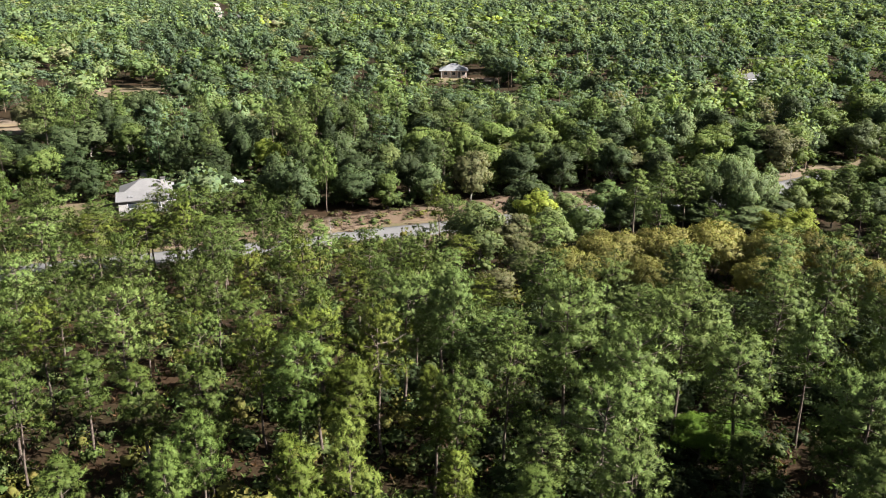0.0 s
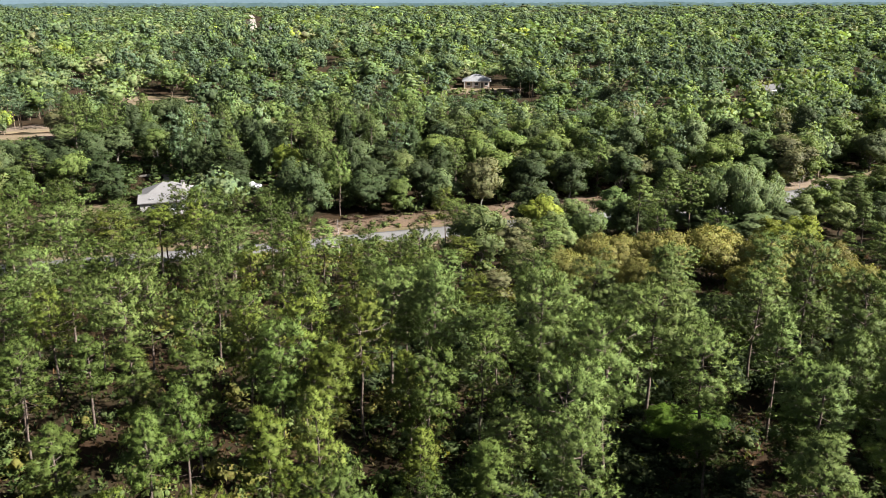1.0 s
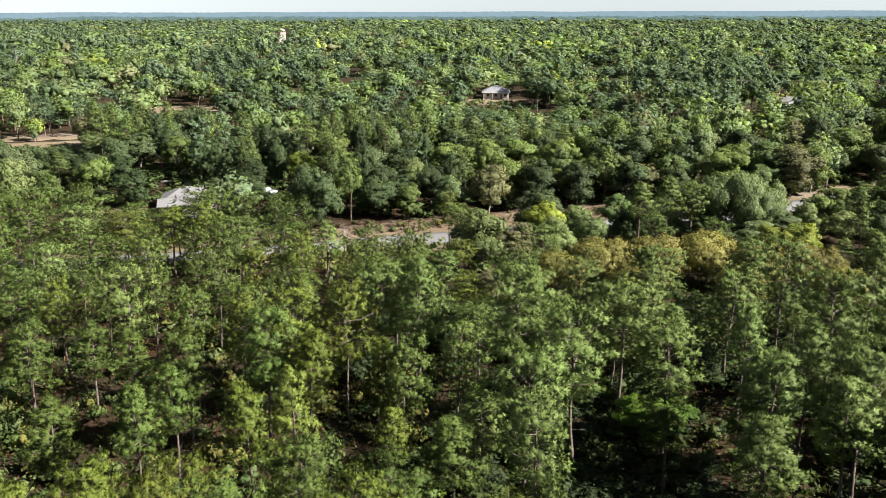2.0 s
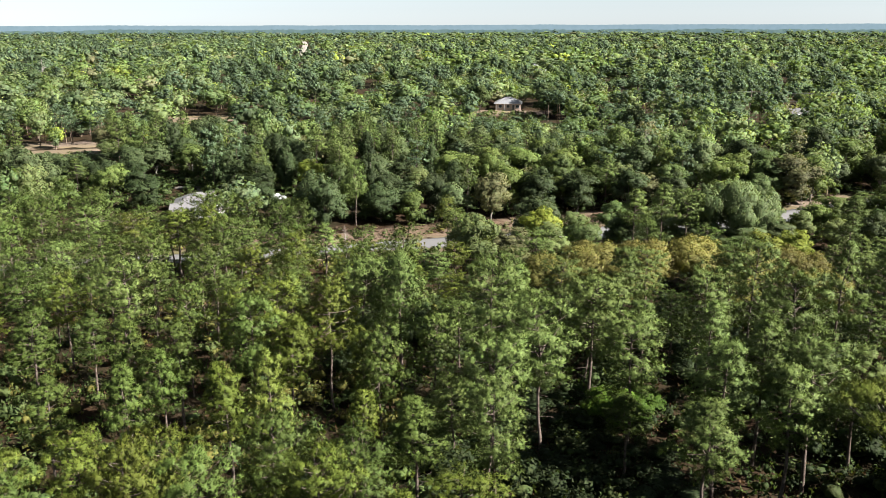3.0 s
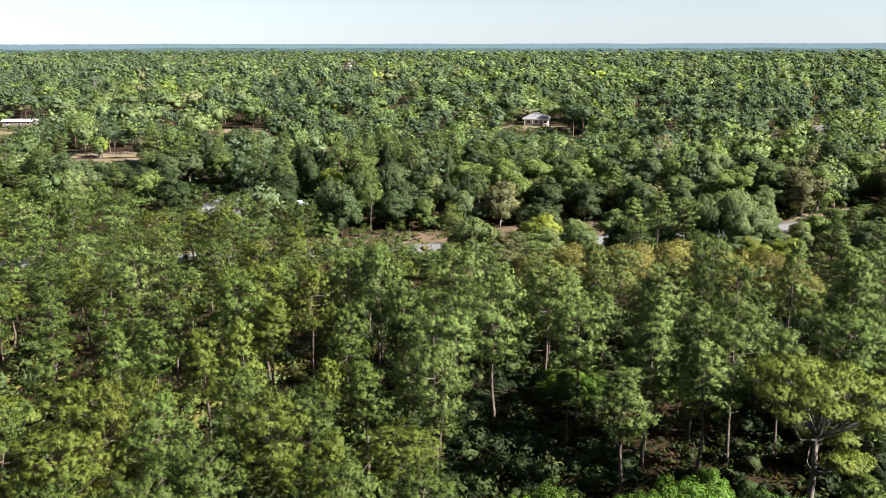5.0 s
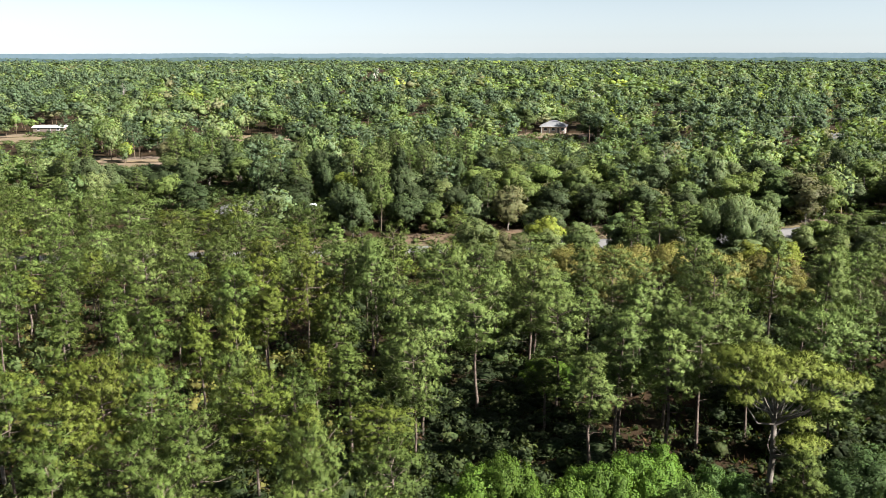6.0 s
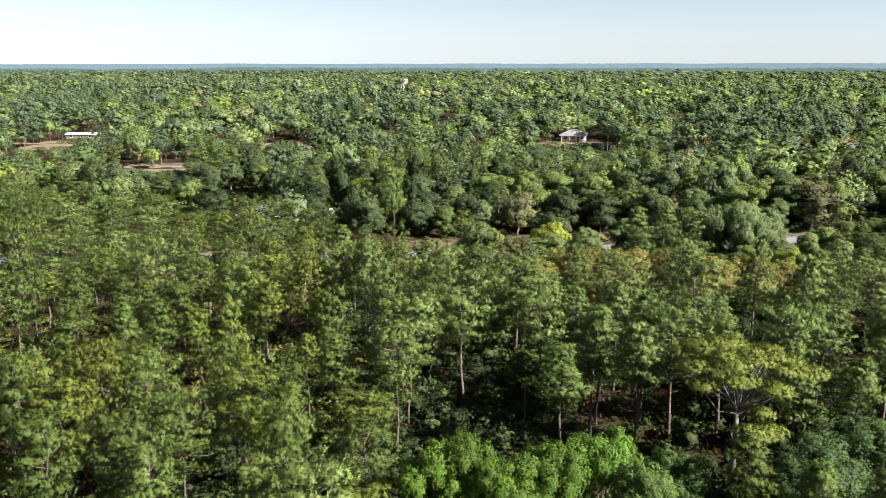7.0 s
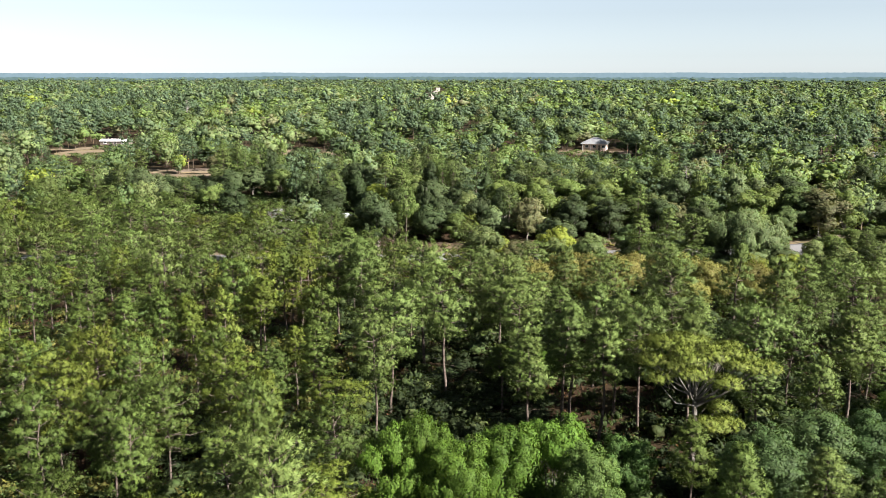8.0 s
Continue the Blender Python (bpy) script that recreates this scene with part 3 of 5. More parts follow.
GREENS = {
    "bright": ((0.105, 0.146, 0.033), "bright spring-green broadleaf tree with a billowing crown"),
    "mid": ((0.087, 0.126, 0.035), "mid-green broadleaf tree with a rounded crown"),
    "deep": ((0.058, 0.083, 0.028), "dark green dense oak with a rounded crown"),
    "olive": ((0.120, 0.155, 0.046), "olive-green oak with thin new leaves"),
    "lime": ((0.176, 0.218, 0.030), "lime-yellow tree with fresh leaves"),
    "russet": ((0.152, 0.150, 0.034), "yellow-brown scrub oak with young leaves"),
    "grey": ((0.096, 0.129, 0.045), "grey-green oak with small glossy leaves"),
    "tan": ((0.130, 0.134, 0.050), "tan-green tree with thin half-opened leaves"),
}
LEAFY = {}
for g, (key, (tint, label)) in enumerate(GREENS.items()):
    if key == "russet":
        continue
    LEAFY[key] = [Kind("broadleaf_tree", broadleaf_shape(100 + 10 * g + k, 9, 3.2, 0.05, 9 + 3 * k, 5200, 0.23, tint, 0.15 if key in ("tan", "olive") else 0.0, own=0.2),
                       9, 3.2, M_LEAF, M_GREYBARK, label, "tree") for k in range(3)]
LUSH = [Kind("pine_tree", pine_shape(70 + k, 12, 0.42, 2.8, 42, 40, 16, 0.28, 0.034, "round", (NEEDLE_Y, NEEDLE_A)[k % 2]), 12, 2.8, M_NEEDLE, M_BARK,
             "full yellow-green pine with a broad tufted crown", "pine tree") for k in range(4)]
ROADSIDE_PINE = Kind("pine_tree", pine_shape(81, 12, 0.58, 2.8, 28, 28, 9, 0.30, 0.055, "round", NEEDLE_A), 12, 2.8, M_NEEDLE, M_BARK,
                     "roadside pine with a rounded crown on a bare trunk", "pine tree")
FINE = {key: [Kind("broadleaf_tree", broadleaf_shape(170 + k + len(key), 9, 3.2, 0.08, 14, 21000, 0.115, {"grey": (0.064, 0.110, 0.030), "mid": (0.066, 0.118, 0.024), "bright": (0.066, 0.126, 0.014)}[key], 0.15, lobes=12, mottle=0.2, own=0.36), 9, 3.2, M_LEAF, M_GREYBARK,
                   GREENS[key][1], "tree") for k in range(3)] for key in ("bright", "mid", "grey")}
CEDAR = [Kind("cedar_tree", broadleaf_shape(200 + k, 8, 2.6, -0.12, 22, 7000, 0.17, (0.046, 0.070, 0.022), 0.0, 0.38, fat=1.15), 8, 2.6, M_LEAF, M_GREYBARK,
              "dark green cone-shaped cedar tree by the house", "cedar") for k in range(2)]
LEAFY["russet"] = [Kind("broadleaf_tree", broadleaf_shape(155 + k, 7, 5, 0.0, 22, 14000, 0.18, GREENS["russet"][0], 0.3, lobes=14), 7, 5, M_LEAF, M_GREYBARK,
                        GREENS["russet"][1], "tree") for k in range(3)]
BIG_OAK = Kind("oak_tree", broadleaf_shape(210, 10, 10, 0.0, 36, 46000, 0.25, (0.104, 0.138, 0.046), 0.2, lobes=18), 10, 10, M_LEAF, M_GREYBARK,
               "very wide grey-green live oak reaching the ground", "oak tree")


def bare_shape(seed, h=11.0, boughs=30, spread=3.0):
    rng = np.random.default_rng(seed)
    wood = [tube([(0, 0, -0.3), (0.1, 0, h * 0.5), (0, 0.1, h)], 0.16, 0.03, 6)]
    for i in range(boughs):
        z = h * rng.uniform(0.35, 0.97)
        a = rng.uniform(0, 6.28)
        r = spread * (1.15 - z / h) * rng.uniform(0.6, 1.1)
        p0 = np.array((0, 0, z))
        p1 = p0 + np.array((math.cos(a), math.sin(a), rng.uniform(0.4, 1.0))) * r
        wood.append(tube([p0, (p0 + p1) / 2 + rng.normal(0, 0.1, 3), p1], 0.05, 0.012, 4))
        for _ in range(3):
            q = p0 + (p1 - p0) * rng.uniform(0.4, 0.95)
            wood.append(tube([q, q + unit(p1 - p0 + rng.normal(0, 1.2, 3)) * r * 0.4], 0.022, 0.008, 3))
    return wood


BARE_MESH = wood_mesh("bare_tree", bare_shape(5), M_DEADWOOD)


def bare_tree(x, y, h, w=1.0, label="leafless grey tree with bare twigs"):
    ob = tagged(new("bare_tree", BARE_MESH), label, "tree", "bare trees")
    ob.matrix_basis = Matrix.LocRotScale((x, y, float(ground_z(y))), Euler((0, 0, x)), (w * h / 11, w * h / 11, h / 11))
    return ob

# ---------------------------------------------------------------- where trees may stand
# strips a -> b of half width w along the camera's sight lines, so roads, clearings and houses show; nothing in them
# grows higher than ha .. hb
SIGHT_LOW = [
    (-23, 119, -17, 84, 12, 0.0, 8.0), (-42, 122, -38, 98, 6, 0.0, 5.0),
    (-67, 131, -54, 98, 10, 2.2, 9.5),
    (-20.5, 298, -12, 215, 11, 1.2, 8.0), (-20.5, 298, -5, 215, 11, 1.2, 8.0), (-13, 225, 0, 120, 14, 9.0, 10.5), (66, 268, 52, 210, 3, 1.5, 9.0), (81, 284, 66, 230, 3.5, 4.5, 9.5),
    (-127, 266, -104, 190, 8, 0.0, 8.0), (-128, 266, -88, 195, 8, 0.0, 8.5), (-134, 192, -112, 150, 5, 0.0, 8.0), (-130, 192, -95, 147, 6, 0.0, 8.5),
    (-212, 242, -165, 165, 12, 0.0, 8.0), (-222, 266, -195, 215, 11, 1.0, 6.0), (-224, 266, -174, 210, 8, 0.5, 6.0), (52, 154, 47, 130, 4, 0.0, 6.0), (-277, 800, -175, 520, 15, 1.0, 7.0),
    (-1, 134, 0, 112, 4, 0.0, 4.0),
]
CLEAR = [(ROAD, 5.5), (BANK, 3.5), (SIDE_ROAD, 5.5), (FAR_ROAD, 10.0)]
FOOTPRINTS = [(-65, 138.5, 10), (-19, 305, 10), (84, 291, 9), (-234, 279, 10), (-23, 452, 9)]


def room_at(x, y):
    """How high a tree may stand here; 0 on roads, yards and houses, capped in the camera's sight strips."""
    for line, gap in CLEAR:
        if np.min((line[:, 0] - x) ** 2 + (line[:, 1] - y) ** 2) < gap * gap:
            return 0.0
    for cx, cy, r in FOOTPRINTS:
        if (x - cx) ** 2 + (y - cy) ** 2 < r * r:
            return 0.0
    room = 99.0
    for ax, ay, bx_, by_, w, ha, hb in SIGHT_LOW:
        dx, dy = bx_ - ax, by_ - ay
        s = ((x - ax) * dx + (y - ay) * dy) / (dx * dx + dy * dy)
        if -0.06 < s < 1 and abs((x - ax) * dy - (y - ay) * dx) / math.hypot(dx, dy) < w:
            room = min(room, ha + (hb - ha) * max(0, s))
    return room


def by_house(x, y):
    """Round the near house: random trees are kept out so its own trees stay in the camera's view."""
    return (-98 < x < -44 and 126 < y < 153) or (-87 < x < -71 and 126 < y < 164)


TAKEN = {}


def free_spot(x, y, gap):
    cell = (int(x // 8), int(y // 8))
    for i in (-1, 0, 1):
        for j in (-1, 0, 1):
            for px, py in TAKEN.get((cell[0] + i, cell[1] + j), ()):
                if (px - x) ** 2 + (py - y) ** 2 < gap * gap:
                    return False
    return True


def take(x, y):
    TAKEN.setdefault((int(x // 8), int(y // 8)), []).append((x, y))


# ---------------------------------------------------------------- single trees
pick = random.Random(7)
SLIM_SPOTS = [(-10.2, 46.2, 11.4), (-11.3, 24.4, 12.0), (-11.8, 20.6, 10.6), (-20.0, 46.4, 10.3), (-31.0, 51.0, 9.2), (-24.9, 47.2, 10.3),
              (-13.8, 46.8, 12.6), (-36.3, 50.0, 8.6), (-2.9, 45.4, 11.2), (-36.7, 71.8, 9.9), (-35.6, 80.7, 8.8), (-39.4, 91.7, 9.4),
              (-8.7, 26.2, 10.9), (-1.8, 28.2, 10.5), (1.9, 36.4, 10.3), (-11.0, 36.1, 11.9), (-4.6, 46.9, 10.7),
              (-4.6, 18.4, 9.8), (-15.0, 58.6, 11.4), (-45.0, 54.3, 8.0), (6.7, 19.5, 11.8),
              (-18.5, 23.4, 10.0), (-25.0, 36.5, 9.8)]
BROAD_SPOTS = [(6.0, 43.0, 12.0), (22.2, 47.6, 11.0), (16.4, 72.0, 11.6), (-5.3, 62.2, 13.0), (-8.2, 59.4, 12.5), (-4.1, 57.6, 14.0), (4.5, 54.7, 14.2),
               (13.0, 55.2, 12.9), (16.2, 51.5, 11.4), (23.2, 65.2, 11.3), (9.2, 49.0, 12.9), (25.8, 50.4, 12.4), (30.2, 59.2, 12.9), (36.0, 68.3, 13.9),
               (28.0, 67.5, 13.6), (39.9, 60.5, 14.4), (43.5, 78.8, 11.2), (12.6, 12.0, 12.2), (38.0, 52.0, 11.5), (46.0, 52.0, 11.5), (-22.8, 91.8, 7.8)]
for x, y, top in SLIM_SPOTS:
    lush = y < 30
    plant(pick.choice(LUSH if lush else SLIM if y < 62 else SLIM_FAR), x, y, top - float(ground_z(y)), pick.uniform(2.2, 2.7) if lush else pick.uniform(1.8, 2.3) if y < 62 else pick.uniform(2.2, 2.8), pick.uniform(0, 6.28), "pines of the stand")
    take(x, y)
for x, y, top in ((-47.0, 94.5, 7.0), (-51.5, 93.0, 7.6), (-56.5, 91.5, 10.8), (-61.5, 89.5, 11.2), (-66.5, 87.5, 11.0), (-71.5, 85.0, 10.9), (-76.5, 83.0, 10.8), (-81.5, 80.5, 10.6),
                  (-44.0, 91.0, 8.6), (-49.0, 88.0, 8.6), (-54.5, 86.0, 9.8), (-60.0, 84.0, 10.4), (-66.0, 81.5, 10.6), (-34.5, 91.5, 7.6), (-58.5, 94.0, 9.4)):
    plant(pick.choice(SLIM_FAR), x, y, top - float(ground_z(y)), pick.uniform(2.7, 3.2), pick.uniform(0, 6.28), "pines of the stand")
    take(x, y)
for x, y, top, w in ((-36.0, 97.0, 9.0, 3.0), (-42.6, 96.6, 9.4, 3.1), (-46.4, 97.4, 6.6, 2.4), (-39.2, 94.6, 9.8, 2.8), (-31.4, 97.0, 8.6, 2.1), (-27.3, 94.2, 9.2, 2.2), (-39.0, 99.0, 7.8, 2.2)):
    plant(ROADSIDE_PINE, x, y, top - float(ground_z(y)), w, x, "pines of the stand")
    take(x, y)
BROAD_SPOTS += [(26.0, 42.0, 12.0), (22.0, 45.0, 12.4), (28.6, 46.5, 12.2), (20.5, 38.5, 11.0), (19.5, 121.0, 8.0), (24.0, 124.0, 8.6), (28.5, 127.5, 6.6)]
for x, y, top in BROAD_SPOTS:
    plant(pick.choice(BROAD if y < 62 else BROAD_FAR), x, y, top - float(ground_z(y)), pick.uniform(2.6, 3.1), pick.uniform(0, 6.28), "pines of the stand")
    take(x, y)
plant(YELLOWISH, -8.5, 37.6, 12.7, 2.3, 1.0, "pines of the stand")
plant(FLAT, 33.6, 40.4, 11.6, 5.8, 0.5)
plant(FLAT, -21.8, 25.6, 9.6, 3.6, 2.1, label="flat-topped pine with bare forking pale limbs")
for x, y in ((-8.5, 37.6), (-21.8, 25.6), (33.6, 40.4), (31, 39), (36.5, 41), (33, 43.5)):
    take(x, y)

LEAFY_SPOTS = [
    ("bright", 15.4, 22.2, 10.0, 2.6), ("bright", 17.2, 23.6, 10.6, 2.4), ("bright", 19.8, 22.4, 9.4, 2.6), ("bright", 22.0, 25.9, 9.6, 2.8),
    ("bright", 24.8, 28.6, 9.3, 2.8), ("mid", 28.0, 25.6, 8.6, 2.8), ("mid", 29.4, 30.0, 8.2, 2.4), ("grey", 38.4, 33.8, 8.0, 3.6),
    ("grey", 42.0, 37.4, 8.3, 3.8), ("grey", 46.0, 40.2, 8.4, 3.6), ("bright", 50.0, 46.5, 7.5, 3.2),
]
LEAFY_SPOTS_MIDDLE = [
    ("bright", 14.8, 53.8, 4.2, 2.4),
    ("bright", 17.5, 55.8, 3.8, 2.2), ("bright", 9.5, 64.2, 5.5, 2.2), ("bright", 4.0, 82.5, 6.5, 2.2), ("russet", 13.0, 97.5, 7.4, 5.2),
    ("russet", 20.0, 99.0, 7.6, 5.4), ("russet", 27.0, 101.5, 7.6, 5.6), ("russet", 33.0, 98.5, 7.2, 5.0), ("russet", 39.5, 100.0, 7.0, 4.8), ("tan", 3.2, 93.5, 5.8, 3.6),
    ("tan", -1.0, 87.0, 4.4, 2.8), ("russet", 7.5, 91.5, 6.2, 4.2), ("russet", 41.0, 91.5, 6.0, 4.2), ("russet", 30.0, 91.0, 5.4, 3.8), ("russet", 17.0, 90.0, 5.8, 4.0),
    ("lime", 4.6, 121.5, 8.2, 3.5), ("olive", -3.6, 103.4, 9.6, 4.2), ("lime", -4.2, 112.0, 7.0, 2.6), ("mid", 18.0, 125.0, 6.6, 3.2),
    ("lime", 39.0, 116.0, 6.5, 3.2), ("lime", 44.0, 121.0, 6.2, 3.0), ("tan", 0.5, 110.5, 6.4, 3.4), ("olive", 6.8, 112.5, 6.8, 3.3), ("mid", 11.5, 116.5, 7.4, 3.5), ("tan", -3.6, 117.5, 5.6, 2.6),
    ("olive", 49.2, 138.0, 6.2, 2.5), ("bright", 52.8, 141.0, 6.6, 2.8),
]
LEAFY_SPOTS_ACROSS = [
    ("deep", -84.0, 170.0, 9.6, 4.6), ("bright", -79.0, 163.5, 9.0, 4.2), ("deep", -93.5, 162.0, 9.0, 4.4), ("bright", -91.5, 150.0, 7.6, 4.0), ("olive", -108.0, 177.0, 6.8, 4.2), ("lime", -47.6, 156.5, 8.4, 3.4), ("mid", -97.0, 140.0, 7.0, 3.8),
    ("olive", -23.0, 152.5, 8.2, 3.6), ("bright", -7.6, 157.0, 10.4, 3.3), ("tan", -1.6, 158.0, 7.2, 3.6), ("deep", -33.0, 156.0, 10.5, 4.6),
    ("mid", -38.5, 151.0, 9.4, 4.0), ("deep", -15.0, 155.0, 9.4, 3.8), ("deep", -28.5, 149.0, 8.2, 3.4), ("mid", 6.0, 160.0, 9.0, 3.6),
    ("bright", 13.0, 168.0, 10.5, 3.8), ("olive", 18.0, 160.0, 8.6, 3.6),
]
LEAFY_SPOTS_FAR = [
    ("grey", 69.0, 186.0, 9.4, 4.0), ("bright", 62.0, 147.0, 7.0, 3.6),
    ("bright", 68.0, 152.0, 7.6, 3.8), ("mid", 64.0, 138.0, 7.4, 4.0), ("olive", 54.0, 133.0, 6.0, 3.2), ("deep", 24.5, 241.0, 10.0, 4.4),
    ("deep", -5.0, 292.0, 11.5, 6.0), ("deep", 1.0, 284.0, 11.5, 6.0), ("deep", -34.0, 308.0, 11.0, 5.4), ("mid", -30.5, 300.0, 9.5, 4.6), ("deep", -52.0, 140.0, 7.0, 3.4),
]
ROADSIDE = [("mid", 19.5, 128.0, 6.0, 3.4), ("olive", 25.0, 130.0, 6.2, 3.4), ("olive", 52.5, 144.0, 5.6, 3.4), ("bright", 57.0, 147.5, 6.2, 3.6), ("olive", 10, 129, 6.5, 3.4), ("mid", 17, 131.5, 7.5, 3.8), ("grey", 24, 134, 7.0, 4.0),
            ("olive", 60, 148, 5.5, 3.6), ("bright", 70, 155, 6.0, 3.6), ("deep", 10, 150, 9.0, 4.0), ("deep", 20, 153, 9.5, 4.2), ("mid", 29, 158, 9.0, 4.0)]
for key, x, y, h, w in LEAFY_SPOTS + LEAFY_SPOTS_MIDDLE + LEAFY_SPOTS_ACROSS + LEAFY_SPOTS_FAR + ROADSIDE:
    plant(pick.choice(FINE[key] if y < 60 else LEAFY[key]), x, y, h, w, pick.uniform(0, 6.28), "broadleaf trees")
    take(x, y)
for x, y, h, w in ((31.0, 130.0, 5.4, 4.2), (37.5, 126.5, 5.4, 5.0), (43.5, 130.5, 5.6, 4.2), (31.5, 138.5, 5.6, 4.0), (40.0, 140.5, 5.6, 4.2)):
    plant(LEAFY["grey"][int(x) % 3], x, y, h, w, x, "broadleaf trees", "low grey-green oak growth at the foot of the live oak")
for x, y, h, w in ((-78.8, 141.0, 9.4, 4.6), (-56.5, 148.0, 9.0, 4.8), (-66.0, 156.0, 9.5, 3.4), (-72.0, 160.0, 9.8, 3.4), (-61.0, 160.0, 9.6, 3.2), (-53.5, 157.0, 11.0, 3.2)):
    plant(CEDAR[int(abs(x)) % 2], x, y, h, w, x, "cedars by the house")
    take(x, y)
plant(BIG_OAK, 36.5, 133.5, 12.2, 8.4)
for x in range(30, 50, 4):
    for y in range(124, 144, 4):
        take(x, y)
bare_tree(23.7, 173, 12.0)
bare_tree(-116.5, 198, 9.0, 1.5)
bare_tree(50.5, 145, 6.5, 0.8)
bare_tree(-264, 366, 14.0, 1.1, "tall reddish-grey dead tree above the forest")
bare_tree(-24.5, 106, 6.0, 1.2, "small half-bare tree with pale twigs by the road")

# the rest of the near stand, grown at random where there is room, with gaps left for the camera's view
fill = random.Random(11)
pines = 0
stand = []
for _ in range(7500):
    y = fill.uniform(-2, 118)
    x = fill.uniform(-115, 66)
    if x < 30 - (y + 23) * 1.3 or x > 62 + 0.1 * y:
        continue
    west = x < 2 - 0.1 * y
    gap = (4.4 if y < 70 else 5.3) if west else 4.7
    if y < 12 and 8 < x < 40 or (12 < y < 34 and 12 < x < 32) or (30 < y < 46 and 24 < x < 50) or (27 < y < 46 and 7 < x < 25) or (33 < y < 45 and -33 < x < -19):
        continue
    if y > 76 and -5 < x < 46:
        gap = 8.5
    if -24 < x < -6 and abs((x + 8) * 11.5 + (y - 13.5) * 13) / 17.4 < 3.4:
        continue
    if not free_spot(x, y, gap):
        continue
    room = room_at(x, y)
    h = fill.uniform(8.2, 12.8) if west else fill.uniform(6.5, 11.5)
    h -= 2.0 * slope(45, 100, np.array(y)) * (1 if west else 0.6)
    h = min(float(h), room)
    if h < 4.5:
        continue
    take(x, y)
    stand.append((math.hypot(x - 18, y + 12), x, y, h, west))
stand.sort()
EXTRA = []
for d, x, y, h, west in stand:
    slim = west or fill.random() < 0.35
    kind = fill.choice(LUSH) if y < 34 and x < 14 and fill.random() < 0.75 else fill.choice((SLIM if d < 64 else SLIM_FAR) if slim else (BROAD if d < 64 else BROAD_FAR))
    w = kind.radius * (fill.uniform(0.72, 1.02) if west else fill.uniform(0.85, 1.1)) * (0.8 + 0.2 * h / 11)
    if pines < 230:
        plant(kind, x, y, h, w, fill.uniform(0, 6.28), "pines of the stand")
        pines += 1
    else:
        EXTRA.append((x, y, h, w))

# trees across the road, grown at random
wide = []
for _ in range(2600):
    y = fill.uniform(126, 192)
    x = fill.uniform(-130, 85)
    if not free_spot(x, y, fill.uniform(4.6, 6.2)):
        continue
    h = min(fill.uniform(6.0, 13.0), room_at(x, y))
    if h < 3.5 or by_house(x, y):
        continue
    take(x, y)
    wide.append((y, x, h))
wide.sort()
MIX = ["mid", "deep", "bright", "olive", "grey", "bright", "deep", "mid", "tan", "bright", "deep"]
for y, x, h in wide[:185]:
    if fill.random() < 0.3 and h > 7:
        plant(fill.choice(BROAD_FAR), x, y, h * 1.08, fill.uniform(2.2, 2.9), fill.uniform(0, 6.28), "pines across the road")
        continue
    # dark oaks and cedars favoured here, so leaf colour carries the woods' deep shade
    shady = x < -18 and y > 140
    key = MIX[int(5.5 + 5.4 * noise.noise(Vector((x * 0.03, y * 0.05, 3)))) % 11] if fill.random() < 0.5 else fill.choice(MIX)
    if shady and fill.random() < 0.7:
        if fill.random() < 0.35:
            plant(fill.choice(CEDAR), x, y, h, fill.uniform(2.4, 3.4), fill.uniform(0, 6.28), "cedars by the house", "dark green cone-shaped cedar among the trees")
            continue
        key = "deep"
    plant(fill.choice(LEAFY[key]), x, y, h, fill.uniform(3.1, 5.2) * (0.5 + h / 18), fill.uniform(0, 6.28), "broadleaf trees")

# ---------------------------------------------------------------- the wider forest


def scattered(name, spots, shapes, mat, label, category):
    """Joins many simple trees into one mesh. spots: x, y, z, height, width, turn, shape, tint."""
    tris, tints, normals = [], [], []
    by_shape = {}
    for s in spots:
        by_shape.setdefault(s[6], []).append(s)
    for key, group in by_shape.items():
        base, tone, hh, rr, facing = shapes[key]
        a = np.array([g[:6] for g in group])
        c, s = np.cos(a[:, 5])[:, None, None], np.sin(a[:, 5])[:, None, None]
        w = (a[:, 4] / rr)[:, None, None]
        X = (base[None, :, :, 0] * c - base[None, :, :, 1] * s) * w + a[:, 0, None, None]
        Y = (base[None, :, :, 0] * s + base[None, :, :, 1] * c) * w + a[:, 1, None, None]
        Z = base[None, :, :, 2] * (a[:, 3] / hh)[:, None, None] + a[:, 2, None, None]
        tris.append(np.stack((X, Y, Z), -1).reshape(-1, 3, 3))
        N = np.stack((facing[None, :, :, 0] * c - facing[None, :, :, 1] * s, facing[None, :, :, 0] * s + facing[None, :, :, 1] * c,
                      np.broadcast_to(facing[None, :, :, 2], X.shape)), -1)
        normals.append(N.reshape(-1, 3, 3))
        tints.append((tone[None] * np.array([g[7] for g in group])[:, None]).reshape(-1, 3))
    return tagged(new(name, soup(name, np.concatenate(tris), np.concatenate(tints), mat, np.concatenate(normals))), label, category, kind="stuff")


ONE = (1.0, 1.0, 1.0)
MID_SHAPES, MASSED, STEMS = {}, {}, {}


def far_leafy(seed, h, radius, bottom, heads, lobes, leaves, size, high=0.0, fat=1.0):
    t, c, _, q = broadleaf_shape(seed, h, radius, bottom, heads, leaves, size, ONE, 0.1, 0, False, lobes, 1, 0.10, high, fat)
    return t, c, h, radius, q


